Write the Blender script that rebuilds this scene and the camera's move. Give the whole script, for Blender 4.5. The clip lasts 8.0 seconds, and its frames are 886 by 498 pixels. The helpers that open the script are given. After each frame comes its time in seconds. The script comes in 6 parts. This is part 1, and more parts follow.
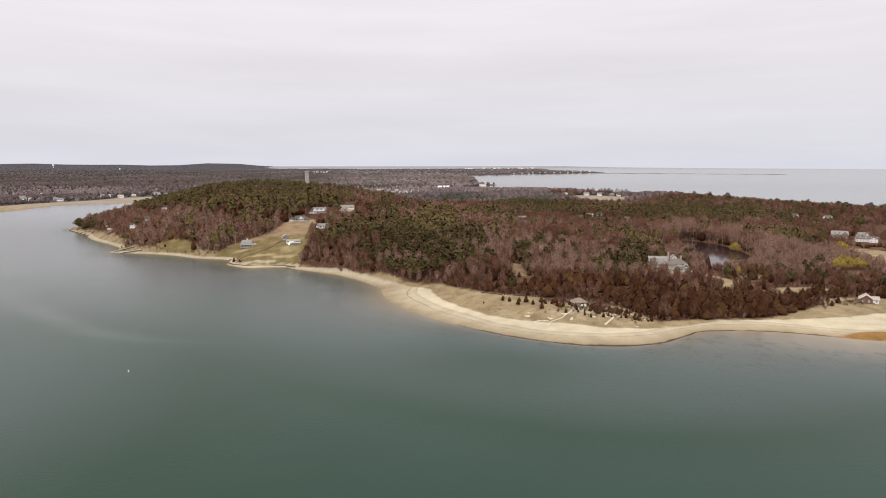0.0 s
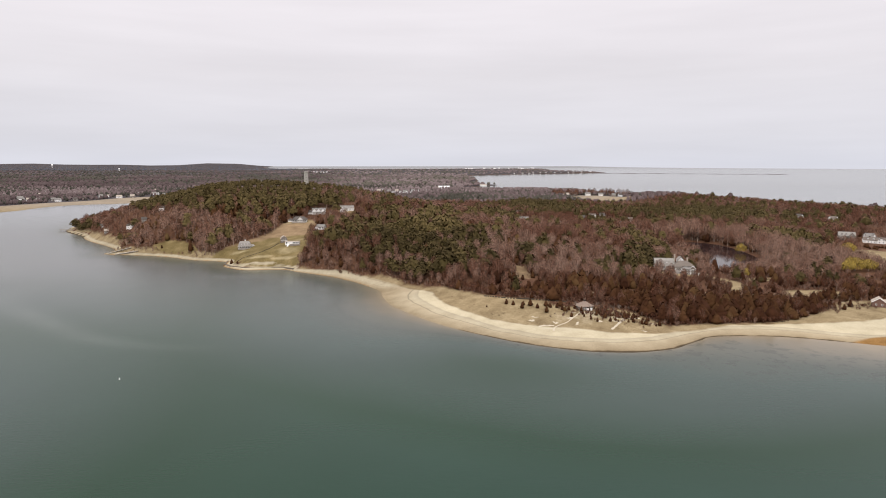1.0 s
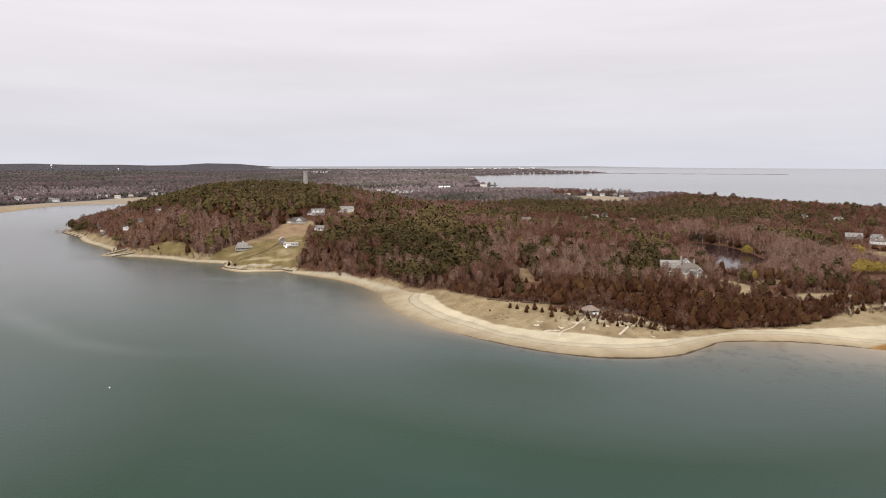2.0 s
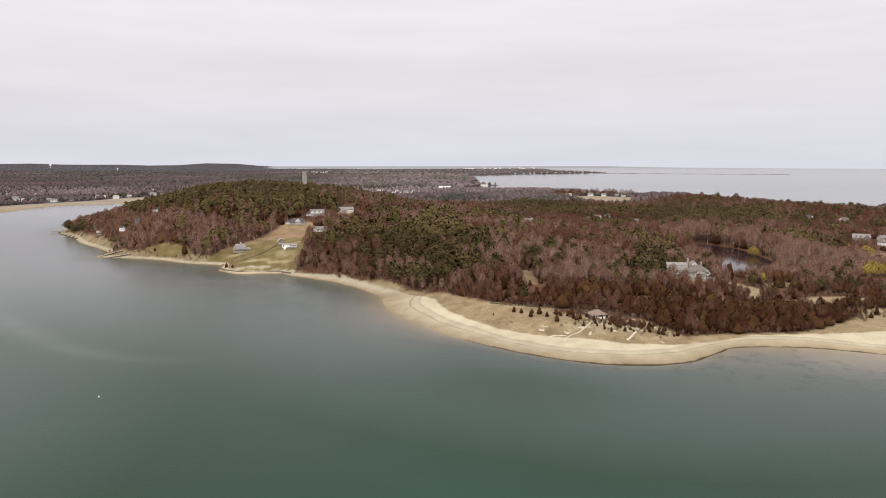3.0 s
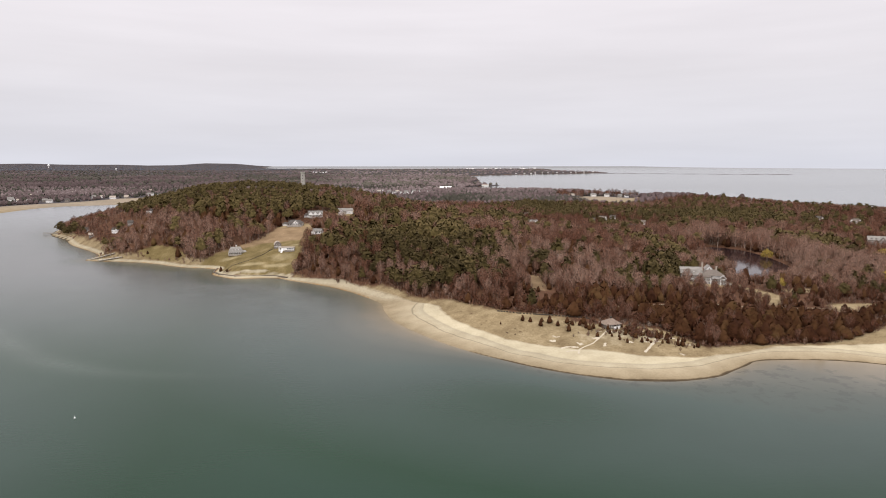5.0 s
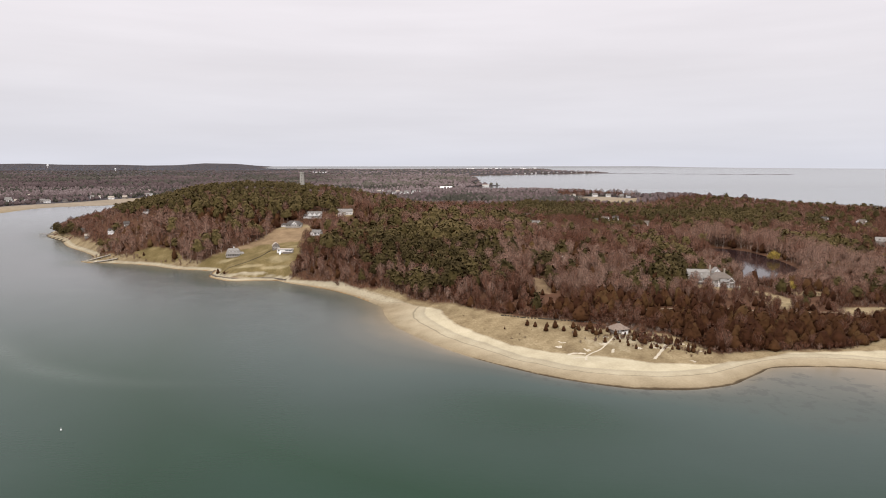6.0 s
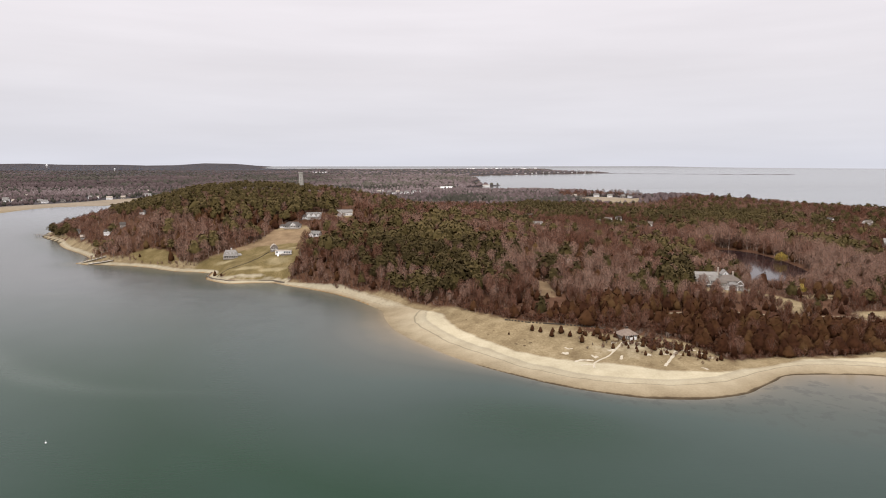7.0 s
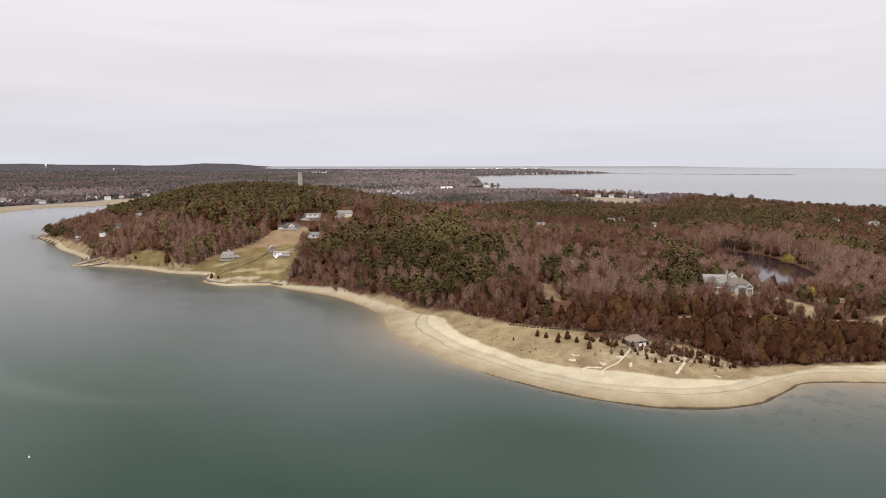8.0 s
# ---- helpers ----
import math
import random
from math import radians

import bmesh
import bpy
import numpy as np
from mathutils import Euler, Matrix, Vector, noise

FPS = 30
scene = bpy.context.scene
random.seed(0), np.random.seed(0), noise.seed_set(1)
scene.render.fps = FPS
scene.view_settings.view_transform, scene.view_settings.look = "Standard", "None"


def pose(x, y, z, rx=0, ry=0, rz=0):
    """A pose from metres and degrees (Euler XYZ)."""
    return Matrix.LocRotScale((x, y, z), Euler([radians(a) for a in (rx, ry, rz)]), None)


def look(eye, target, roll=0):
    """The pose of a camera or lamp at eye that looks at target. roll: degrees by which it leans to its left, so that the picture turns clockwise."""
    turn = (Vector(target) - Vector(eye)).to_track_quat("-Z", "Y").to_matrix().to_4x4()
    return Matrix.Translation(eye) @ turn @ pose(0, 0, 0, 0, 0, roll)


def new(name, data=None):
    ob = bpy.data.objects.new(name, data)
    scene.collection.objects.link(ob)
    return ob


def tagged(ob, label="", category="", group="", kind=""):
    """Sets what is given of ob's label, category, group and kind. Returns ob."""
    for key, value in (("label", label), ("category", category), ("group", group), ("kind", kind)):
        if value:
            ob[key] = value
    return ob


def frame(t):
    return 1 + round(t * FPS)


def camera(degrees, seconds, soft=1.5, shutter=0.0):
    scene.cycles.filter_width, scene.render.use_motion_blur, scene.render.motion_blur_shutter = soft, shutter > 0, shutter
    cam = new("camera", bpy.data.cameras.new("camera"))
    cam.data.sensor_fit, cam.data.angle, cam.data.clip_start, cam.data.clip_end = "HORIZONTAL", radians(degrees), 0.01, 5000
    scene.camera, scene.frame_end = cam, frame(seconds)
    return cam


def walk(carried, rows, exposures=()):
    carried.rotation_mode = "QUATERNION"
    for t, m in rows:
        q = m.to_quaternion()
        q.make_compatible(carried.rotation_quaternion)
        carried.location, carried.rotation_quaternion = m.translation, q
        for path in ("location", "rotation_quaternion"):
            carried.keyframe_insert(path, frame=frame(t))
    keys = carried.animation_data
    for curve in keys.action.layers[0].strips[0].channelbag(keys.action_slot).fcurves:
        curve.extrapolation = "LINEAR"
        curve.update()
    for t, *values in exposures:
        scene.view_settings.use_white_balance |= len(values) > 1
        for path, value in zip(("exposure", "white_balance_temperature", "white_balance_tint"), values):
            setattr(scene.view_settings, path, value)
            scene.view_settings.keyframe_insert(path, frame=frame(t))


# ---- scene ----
# ---------- camera: a drone in level flight towards the shore ----------
EYE_HEIGHT, SPEED = 110.0, 12.45
cam = camera(70.0, 8.0, soft=0.95)


def flight(t):
    return pose(0.0, SPEED * t, EYE_HEIGHT, 90 - 7.758, 0, -6.532)


walk(cam, [(t, flight(t)) for t in (0, 2, 4, 6, 8)],
     exposures=[(0, 0.0, 6500, 14), (8, 0.0, 6500, 14)])

# ---------- world and sun: a bright, even overcast ----------
SUN_ELEVATION, SUN_AZIMUTH = radians(48), radians(200)
world = bpy.data.worlds.new("overcast_sky")
scene.world = world
world.use_nodes = True
wn, wl = world.node_tree.nodes, world.node_tree.links
wn.clear()
w_out = wn.new("ShaderNodeOutputWorld")
w_sky = wn.new("ShaderNodeTexSky")
w_sky.sky_type, w_sky.sun_disc = "NISHITA", False
w_sky.sun_elevation, w_sky.sun_rotation = SUN_ELEVATION, SUN_AZIMUTH
w_bg_sky, w_bg_cloud = wn.new("ShaderNodeBackground"), wn.new("ShaderNodeBackground")
w_bg_sky.inputs["Strength"].default_value = 0.06
wl.new(w_sky.outputs[0], w_bg_sky.inputs["Color"])
# cloud deck: brighter towards the zenith, with faint long bands
w_co = wn.new("ShaderNodeTexCoord")
w_sep = wn.new("ShaderNodeSeparateXYZ")
wl.new(w_co.outputs["Generated"], w_sep.inputs[0])
w_ramp = wn.new("ShaderNodeValToRGB")
wl.new(w_sep.outputs["Z"], w_ramp.inputs[0])
cr = w_ramp.color_ramp
cr.elements[0].position, cr.elements[0].color = 0.0, (0.348, 0.360, 0.388, 1)
cr.elements[1].position, cr.elements[1].color = 1.0, (0.95, 0.94, 0.95, 1)
for pos, col in ((0.045, (0.360, 0.364, 0.383)), (0.13, (0.389, 0.383, 0.392)), (0.235, (0.432, 0.420, 0.428)), (0.5, (0.66, 0.65, 0.66))):
    e = cr.elements.new(pos)
    e.color = (*col, 1)
w_map = wn.new("ShaderNodeMapping")
w_map.inputs["Scale"].default_value = (1.6, 1.6, 16.0)
w_map.inputs["Rotation"].default_value = (0.05, -0.03, 0.4)
wl.new(w_co.outputs["Generated"], w_map.inputs[0])
w_noise = wn.new("ShaderNodeTexNoise")
w_noise.inputs["Scale"].default_value, w_noise.inputs["Detail"].default_value = 1.5, 5.0
wl.new(w_map.outputs[0], w_noise.inputs["Vector"])
w_band = wn.new("ShaderNodeMapRange")
w_band.inputs["From Min"].default_value, w_band.inputs["From Max"].default_value = 0.3, 0.7
w_band.inputs["To Min"].default_value, w_band.inputs["To Max"].default_value = 1.97, 2.17
wl.new(w_noise.outputs["Fac"], w_band.inputs["Value"])
wl.new(w_ramp.outputs[0], w_bg_cloud.inputs["Color"])
wl.new(w_band.outputs[0], w_bg_cloud.inputs["Strength"])
w_mix = wn.new("ShaderNodeMixShader")
w_mix.inputs[0].default_value = 0.95
wl.new(w_bg_sky.outputs[0], w_mix.inputs[1])
wl.new(w_bg_cloud.outputs[0], w_mix.inputs[2])
wl.new(w_mix.outputs[0], w_out.inputs["Surface"])

sun_data = bpy.data.lights.new("sun", "SUN")
sun_data.energy, sun_data.angle, sun_data.color = 1.2, radians(18), (1.0, 0.95, 0.88)
sun = new("sun", sun_data)
sun.matrix_world = look((0, 0, 0), (-math.sin(SUN_AZIMUTH) * math.cos(SUN_ELEVATION), -math.cos(SUN_AZIMUTH) * math.cos(SUN_ELEVATION), -math.sin(SUN_ELEVATION)))
sun.location = (0, -200, 400)

# ---------- shape of the land ----------
rng = np.random.default_rng(7)
FAR_START, FAR_END = 2600.0, 4900.0


def true_range(y):
    """Far country is drawn in: the range that a place at y stands for."""
    k = np.clip((np.asarray(y, float) - FAR_START) / 2300.0, 0.0, 0.99983)
    return np.where(k > 0, FAR_START - 4000.0 * np.log(1 - k), y)


def sea_level(y):
    """Level water near the camera; far out it rises to the horizon line as seen from flight height."""
    y = np.asarray(y, float)
    r = np.maximum(true_range(y), 1.0)
    far = EYE_HEIGHT - y * (EYE_HEIGHT / r + r / 14.8e6)
    blend = np.clip((y - 1200.0) / 1400.0, 0, 1)
    return np.where(y > 1200, far * blend + (1 - blend) * 0.0, 0.0)


def draw_in(y):
    """Size factor for far things."""
    return np.asarray(y, float) / np.maximum(true_range(y), 1.0)


BAY_SHORE = [(6000, 420), (1000, 420), (700, 385), (520, 380), (420, 368), (360, 352), (318, 349), (291, 362), (258, 378), (218, 383),
             (204, 376), (191, 368), (180, 361), (167, 357.5), (151, 356), (129, 360), (116, 366), (101, 375), (88, 385), (74, 399), (58, 417), (42, 440), (28, 466), (15, 496),
             (9, 528), (7, 552), (-3, 574), (-20, 603), (-47, 635), (-76, 661), (-89, 674), (-108, 677), (-131, 676.5), (-149, 692)]
POINT_SHORE = [(-158, 706), (-161, 735), (-201, 752), (-242, 783), (-280, 799), (-323, 815), (-319, 843), (-350, 892), (-400, 957), (-440, 1026),
               (-490, 1092), (-515, 1180), (-530, 1250), (-525, 1400), (-540, 1600), (-575, 1780), (-640, 1850), (-692, 1806), (-777, 1767),
               (-804, 1705), (-809, 1607), (-830, 1515), (-920, 1440), (-1200, 1380), (-6000, 1300)]
OCEAN_SHORE = [(-6000, 5200), (-860, 5200), (-790, 4830), (-480, 4725), (0, 4668), (600, 4672), (900, 4700), (1150, 4715), (1330, 4685), (1200, 4560), (1300, 4420), (1520, 4230), (1490, 4150), (1250, 4060), (900, 3960),
               (600, 3800), (560, 3300), (480, 3000), (590, 2890), (500, 2830), (400, 2700), (420, 2560), (490, 2515), (580, 2520),
               (680, 2500), (800, 2350), (860, 2000), (880, 1700), (980, 1440), (1200, 1300), (1500, 1050), (2500, 900), (6000, 800)]


def rounded(points, closed=True, steps=4):
    p = np.array(points, float)
    n = len(p)
    out = []
    for i in range(n if closed else n - 1):
        if closed:
            a, b, c, d = p[(i - 1) % n], p[i], p[(i + 1) % n], p[(i + 2) % n]
        else:
            a, b, c, d = p[max(i - 1, 0)], p[i], p[i + 1], p[min(i + 2, n - 1)]
        for s in range(steps):
            t = s / steps
            out.append(0.5 * ((2 * b) + (c - a) * t + (2 * a - 5 * b + 4 * c - d) * t * t + (3 * b - a - 3 * c + d) * t ** 3))
    if not closed:
        out.append(p[-1])
    return np.array(out)


def inside_distance(x, y, poly):
    """Metres to the outline, positive inside."""
    x, y = np.asarray(x, float), np.asarray(y, float)
    best, odd = np.full(x.shape, 1e18), np.zeros(x.shape, bool)
    for (ax, ay), (bx, by) in zip(poly, np.roll(poly, -1, 0)):
        ex, ey = bx - ax, by - ay
        k = np.clip(((x - ax) * ex + (y - ay) * ey) / max(ex * ex + ey * ey, 1e-9), 0, 1)
        best = np.minimum(best, (x - ax - k * ex) ** 2 + (y - ay - k * ey) ** 2)
        cross = (ay > y) != (by > y)
        odd ^= cross & (x < ax + ex * (y - ay) / (ey if ey else 1e-9))
    return np.where(odd, 1, -1) * np.sqrt(best)


def line_distance(x, y, pts):
    x, y = np.asarray(x, float), np.asarray(y, float)
    best = np.full(x.shape, 1e18)
    for (ax, ay), (bx, by) in zip(pts[:-1], pts[1:]):
        ex, ey = bx - ax, by - ay
        k = np.clip(((x - ax) * ex + (y - ay) * ey) / max(ex * ex + ey * ey, 1e-9), 0, 1)
        best = np.minimum(best, (x - ax - k * ex) ** 2 + (y - ay - k * ey) ** 2)
    return np.sqrt(best)


SHORE = rounded(BAY_SHORE + POINT_SHORE + OCEAN_SHORE)
POND = rounded([(407, 804), (433, 811), (449, 777), (443, 716), (424, 651), (405, 628), (368, 604), (338, 606), (359, 644), (378, 686), (388, 739)])
POND_LEVEL = 4.2


def wave_noise(x, y, size, seed=0):
    """Smooth value noise, about -1 to 1."""
    x, y = np.asarray(x, float) / size, np.asarray(y, float) / size
    xi, yi = np.floor(x).astype(np.int64), np.floor(y).astype(np.int64)
    fx, fy = x - xi, y - yi
    fx, fy = fx * fx * (3 - 2 * fx), fy * fy * (3 - 2 * fy)

    def h(i, j):
        n = (i * 374761393 + j * 668265263 + seed * 974711) & 0x7FFFFFFF
        n = ((n ^ (n >> 13)) * 1274126177) & 0x7FFFFFFF
        return ((n ^ (n >> 16)) & 0xFFFF) / 32767.5 - 1
    return (h(xi, yi) * (1 - fx) + h(xi + 1, yi) * fx) * (1 - fy) + (h(xi, yi + 1) * (1 - fx) + h(xi + 1, yi + 1) * fx) * fy


def step(a, b, v):
    t = np.clip((v - a) / (b - a), 0, 1)
    return t * t * (3 - 2 * t)


def land_height(x, y, s):
    """Ground over the local water level; s is the distance in from the shore."""
    near = step(900, 600, y)
    beach = np.where(s > 0, 2.5 * (1 - np.exp(-np.maximum(s, 0) / 11.0)) + 2.2 * step(30, 70, s), np.maximum(s * 0.2, -6.0))
    inland = 4.5 * step(40, 220, s)
    d = y - 1010
    hill = 60 * np.exp(-((x + 180) / np.where(x < -180, 150.0, 195.0)) ** 2 / 2 - np.where(d < 0, (d / 118.0) ** 2, (d / 190.0) ** 2) / 2)
    ridge = 19 * np.exp(-((x - 85) / 125.0) ** 2 / 2 - ((y - 770) / 170.0) ** 2 / 2)
    knoll = 3 * np.exp(-((x - 285) / 40.0) ** 2 / 2 - ((y - 572) / 40.0) ** 2 / 2) - 5.2 * np.exp(-((x - 335) / 95.0) ** 2 / 2 - ((y - 610) / 90.0) ** 2 / 2)
    bumps = 1.4 * wave_noise(x, y, 60, 3) * step(40, 120, s) + 0.25 * wave_noise(x, y, 9, 5) * step(18, 40, s)
    bluff = step(70, 20, x) * step(525, 570, y) * step(1200, 1000, y)
    beach = beach + bluff * 5.0 * step(5, 20, s)
    quay_line = line_distance(x, y, [(-150, 735), (-148, 714), (-141, 703), (-130, 695), (-104, 695)])
    coast_rise = 18 * step(1040, 780, x) * step(8, 75, s) * step(430, 170, s) * step(600, 760, x) * step(1850, 1600, y) * step(900, 1100, y)
    h = beach + (inland + hill + ridge + knoll + bumps + coast_rise) * step(4, 60, s)
    h = np.where((s > -1.5) & (quay_line < 11), np.maximum(h, 1.8 * step(11, 8, quay_line)), h)
    # low marsh on the far bank, wooded country behind it
    marsh = step(1350, 1450, y) * step(-420, -520, x)
    h = np.where(marsh > 0, np.where(s > 0, 0.5 + 6 * step(160, 400, s), h), h)
    far = step(2300, 3200, y)
    h = h + np.where(s > 0, far * (2.5 + 2 * wave_noise(x, y, 260, 9)) * draw_in(y), 0)
    rise = step(4500, 4880, y) * step(-700, -1000, x)
    h = h + np.where(s > 0, rise * (9 + 10 * wave_noise(x, np.zeros_like(x), 520, 17) + 7 * wave_noise(x, np.zeros_like(x), 300, 13) + 2 * step(-1400, -2400, x)), 0)
    return h


def ground_z(x, y):
    x, y = np.atleast_1d(np.asarray(x, float)), np.atleast_1d(np.asarray(y, float))
    h = land_height(x, y, inside_distance(x, y, SHORE))
    pond = inside_distance(x, y, POND)
    k = 0.75 * step(-75, -4, pond) + 0.25 * step(-6, 2, pond)
    h = np.where(pond > -75, h * (1 - k) + k * (POND_LEVEL + 0.3 - 1.5 * step(-6, 2, pond)), h)
    return h + sea_level(y)


def ground_at(x, y):
    return float(ground_z(x, y)[0])

# ---------- materials ----------
def node_material(name, rough=0.9, specular=0.2):
    m = bpy.data.materials.new(name)
    m.use_nodes = True
    b = m.node_tree.nodes["Principled BSDF"]
    b.inputs["Roughness"].default_value = rough
    b.inputs["Specular IOR Level"].default_value = specular
    return m, m.node_tree.nodes, m.node_tree.links, b


def noise_node(n, l, scale, detail=4.0, vector=None, rough=0.55):
    t = n.new("ShaderNodeTexNoise")
    t.inputs["Scale"].default_value, t.inputs["Detail"].default_value, t.inputs["Roughness"].default_value = scale, detail, rough
    if vector is None:
        vector = n.new("ShaderNodeNewGeometry").outputs["Position"]
    l.new(vector, t.inputs["Vector"])
    return t.outputs["Fac"]


def ramp_node(n, l, value, stops):
    r = n.new("ShaderNodeValToRGB")
    e = r.color_ramp.elements
    e[0].position, e[0].color = stops[0][0], (*stops[0][1], 1)
    e[1].position, e[1].color = stops[-1][0], (*stops[-1][1], 1)
    for p, c in stops[1:-1]:
        k = e.new(p)
        k.color = (*c, 1)
    l.new(value, r.inputs[0])
    return r.outputs[0]


def math_node(n, l, op, a, b=None, clamp=False):
    m = n.new("ShaderNodeMath")
    m.operation, m.use_clamp = op, clamp
    for i, v in ((0, a), (1, b)):
        if v is None:
            continue
        if isinstance(v, (int, float)):
            m.inputs[i].default_value = v
        else:
            l.new(v, m.inputs[i])
    return m.outputs[0]


def mix_node(n, l, fac, a, b, blend="MIX"):
    m = n.new("ShaderNodeMix")
    m.data_type, m.blend_type = "RGBA", blend
    for i, v in ((0, fac), (6, a), (7, b)):
        if isinstance(v, (int, float)):
            m.inputs[i].default_value = v
        elif isinstance(v, tuple):
            m.inputs[i].default_value = (*v, 1)
        else:
            l.new(v, m.inputs[i])
    return m.outputs[2]


def attr_node(n, name):
    a = n.new("ShaderNodeAttribute")
    a.attribute_name = name
    return a.outputs["Fac"]


def bump_node(n, l, b, height, strength=0.3, distance=0.1):
    k = n.new("ShaderNodeBump")
    k.inputs["Strength"].default_value, k.inputs["Distance"].default_value = strength, distance
    l.new(height, k.inputs["Height"])
    l.new(k.outputs[0], b.inputs["Normal"])


def plain_material(name, dark, light, scale=1.5, rough=0.8, specular=0.25, bump=0.0, fine=14.0):
    """A surface with stains at one scale and grain at another."""
    m, n, l, b = node_material(name, rough, specular)
    co = n.new("ShaderNodeTexCoord").outputs["Object"]
    big, small = noise_node(n, l, scale, 4, co), noise_node(n, l, scale * fine, 3, co)
    v = math_node(n, l, "ADD", math_node(n, l, "MULTIPLY", big, 0.65), math_node(n, l, "MULTIPLY", small, 0.35))
    l.new(ramp_node(n, l, v, [(0.3, dark), (0.7, light)]), b.inputs["Base Color"])
    if bump:
        bump_node(n, l, b, small, bump, 0.05)
    return m


def leaf_material(name, stops, rough=0.85, speckle=0.16):
    """Foliage or twigs: each tree has its own tone, each spray a slight one."""
    m, n, l, b = node_material(name, rough, 0.04)
    geo, info = n.new("ShaderNodeNewGeometry"), n.new("ShaderNodeObjectInfo")
    tone = math_node(n, l, "ADD", attr_node(n, "tone"), math_node(n, l, "MULTIPLY", math_node(n, l, "SUBTRACT", info.outputs["Random"], 0.5), 0.55))
    tone = math_node(n, l, "ADD", tone, math_node(n, l, "MULTIPLY", math_node(n, l, "SUBTRACT", geo.outputs["Random Per Island"], 0.5), speckle))
    l.new(ramp_node(n, l, tone, stops), b.inputs["Base Color"])
    return m


M_TWIG = leaf_material("bare_twigs", [(0.0, (0.067, 0.028, 0.0145)), (0.35, (0.122, 0.053, 0.0305)), (0.7, (0.199, 0.105, 0.070)), (1.0, (0.308, 0.192, 0.138))], 0.9, 0.14)


def thin_out(m, scale, lo, hi, stretch=0.45):
    """Lets sight through a mass of fine twigs."""
    n, l = m.node_tree.nodes, m.node_tree.links
    b = n["Principled BSDF"]
    map_ = n.new("ShaderNodeMapping")
    map_.inputs["Scale"].default_value = (1.0, 1.0, stretch)
    l.new(n.new("ShaderNodeNewGeometry").outputs["Position"], map_.inputs[0])
    l.new(ramp_node(n, l, noise_node(n, l, scale, 3, map_.outputs[0], 0.65), [(lo, (0, 0, 0)), (hi, (1, 1, 1))]), b.inputs["Alpha"])
    return m


# Crown shade put into the colour: inner masses darker than outer twigs and needles.
M_TWIG_SHADE = thin_out(leaf_material("shaded_inner_twigs", [(0.0, (0.048, 0.019, 0.0100)), (0.35, (0.083, 0.0335, 0.0185)), (0.7, (0.128, 0.061, 0.039)), (1.0, (0.204, 0.120, 0.086))], 0.9, 0.0), 2.1, 0.46, 0.65, 0.20)
M_NEEDLE_SHADE = thin_out(leaf_material("shaded_inner_needles", [(0.0, (0.034, 0.0262, 0.0102)), (0.5, (0.057, 0.0437, 0.0165)), (1.0, (0.088, 0.067, 0.0255))], 0.9, 0.0), 3.2, 0.22, 0.44)
M_BARK = leaf_material("grey_bark", [(0.0, (0.12, 0.086, 0.066)), (0.6, (0.23, 0.172, 0.135)), (1.0, (0.34, 0.268, 0.218))])
M_PINE = leaf_material("pine_needles", [(0.0, (0.040, 0.0300, 0.0135)), (0.5, (0.074, 0.0550, 0.0240)), (1.0, (0.120, 0.0885, 0.0380))], 0.9, 0.22)
M_CEDAR = leaf_material("winter_cedar", [(0.0, (0.021, 0.0082, 0.0042)), (0.35, (0.046, 0.0188, 0.0092)), (0.7, (0.074, 0.0350, 0.0150)), (1.0, (0.098, 0.062, 0.025))], 0.88, 0.45)
M_WILLOW = leaf_material("yellow_willow", [(0.0, (0.20, 0.14, 0.032)), (0.5, (0.31, 0.22, 0.046)), (1.0, (0.42, 0.31, 0.075))])
# Darker copy of the willow colour, as shade inside its crown.
M_WILLOW_SHADE = thin_out(leaf_material("shaded_willow_twigs", [(0.0, (0.16, 0.108, 0.028)), (0.5, (0.26, 0.182, 0.042)), (1.0, (0.36, 0.265, 0.07))], 0.9, 0.0), 1.2, 0.44, 0.60)
# Bare wood for far country, greyed: distance haze put into the colour.
M_HAZED_WOOD = leaf_material("haze_greyed_bare_wood", [(0.0, (0.073, 0.053, 0.051)), (0.5, (0.128, 0.096, 0.092)), (1.0, (0.205, 0.162, 0.157))])
M_GRASS = leaf_material("dry_marram", [(0.0, (0.27, 0.205, 0.112)), (0.5, (0.36, 0.285, 0.165)), (1.0, (0.48, 0.40, 0.26))])
# Ridge woods: blue distance haze is put into the base colour.
M_HAZY_RIDGE = leaf_material("ridge_wood", [(0.0, (0.080, 0.086, 0.102)), (0.5, (0.098, 0.105, 0.124)), (1.0, (0.118, 0.126, 0.146))])
# Pine green greyed with the same painted-in haze.
M_HAZED_PINE = leaf_material("haze_greyed_pine_wood", [(0.0, (0.042, 0.040, 0.031)), (0.5, (0.072, 0.066, 0.052)), (1.0, (0.11, 0.098, 0.078))])

M_SHINGLE_WALL = plain_material("weathered_shingle", (0.155, 0.13, 0.108), (0.30, 0.265, 0.23), 0.8, 0.9, 0.1, 0.3)
M_WHITE = plain_material("white_paint", (0.80, 0.79, 0.76), (0.90, 0.89, 0.86), 0.7, 0.6)
M_ROOF_GREY = plain_material("grey_roof_shingles", (0.15, 0.14, 0.128), (0.29, 0.275, 0.25), 0.6, 0.9, 0.1, 0.3)
M_ROOF_DARK = plain_material("dark_roof_shingles", (0.07, 0.062, 0.055), (0.14, 0.125, 0.112), 0.6, 0.9, 0.1, 0.3)
M_ROOF_TAN = plain_material("tan_roof_shingles", (0.33, 0.28, 0.23), (0.48, 0.42, 0.35), 0.6, 0.9, 0.1, 0.3)
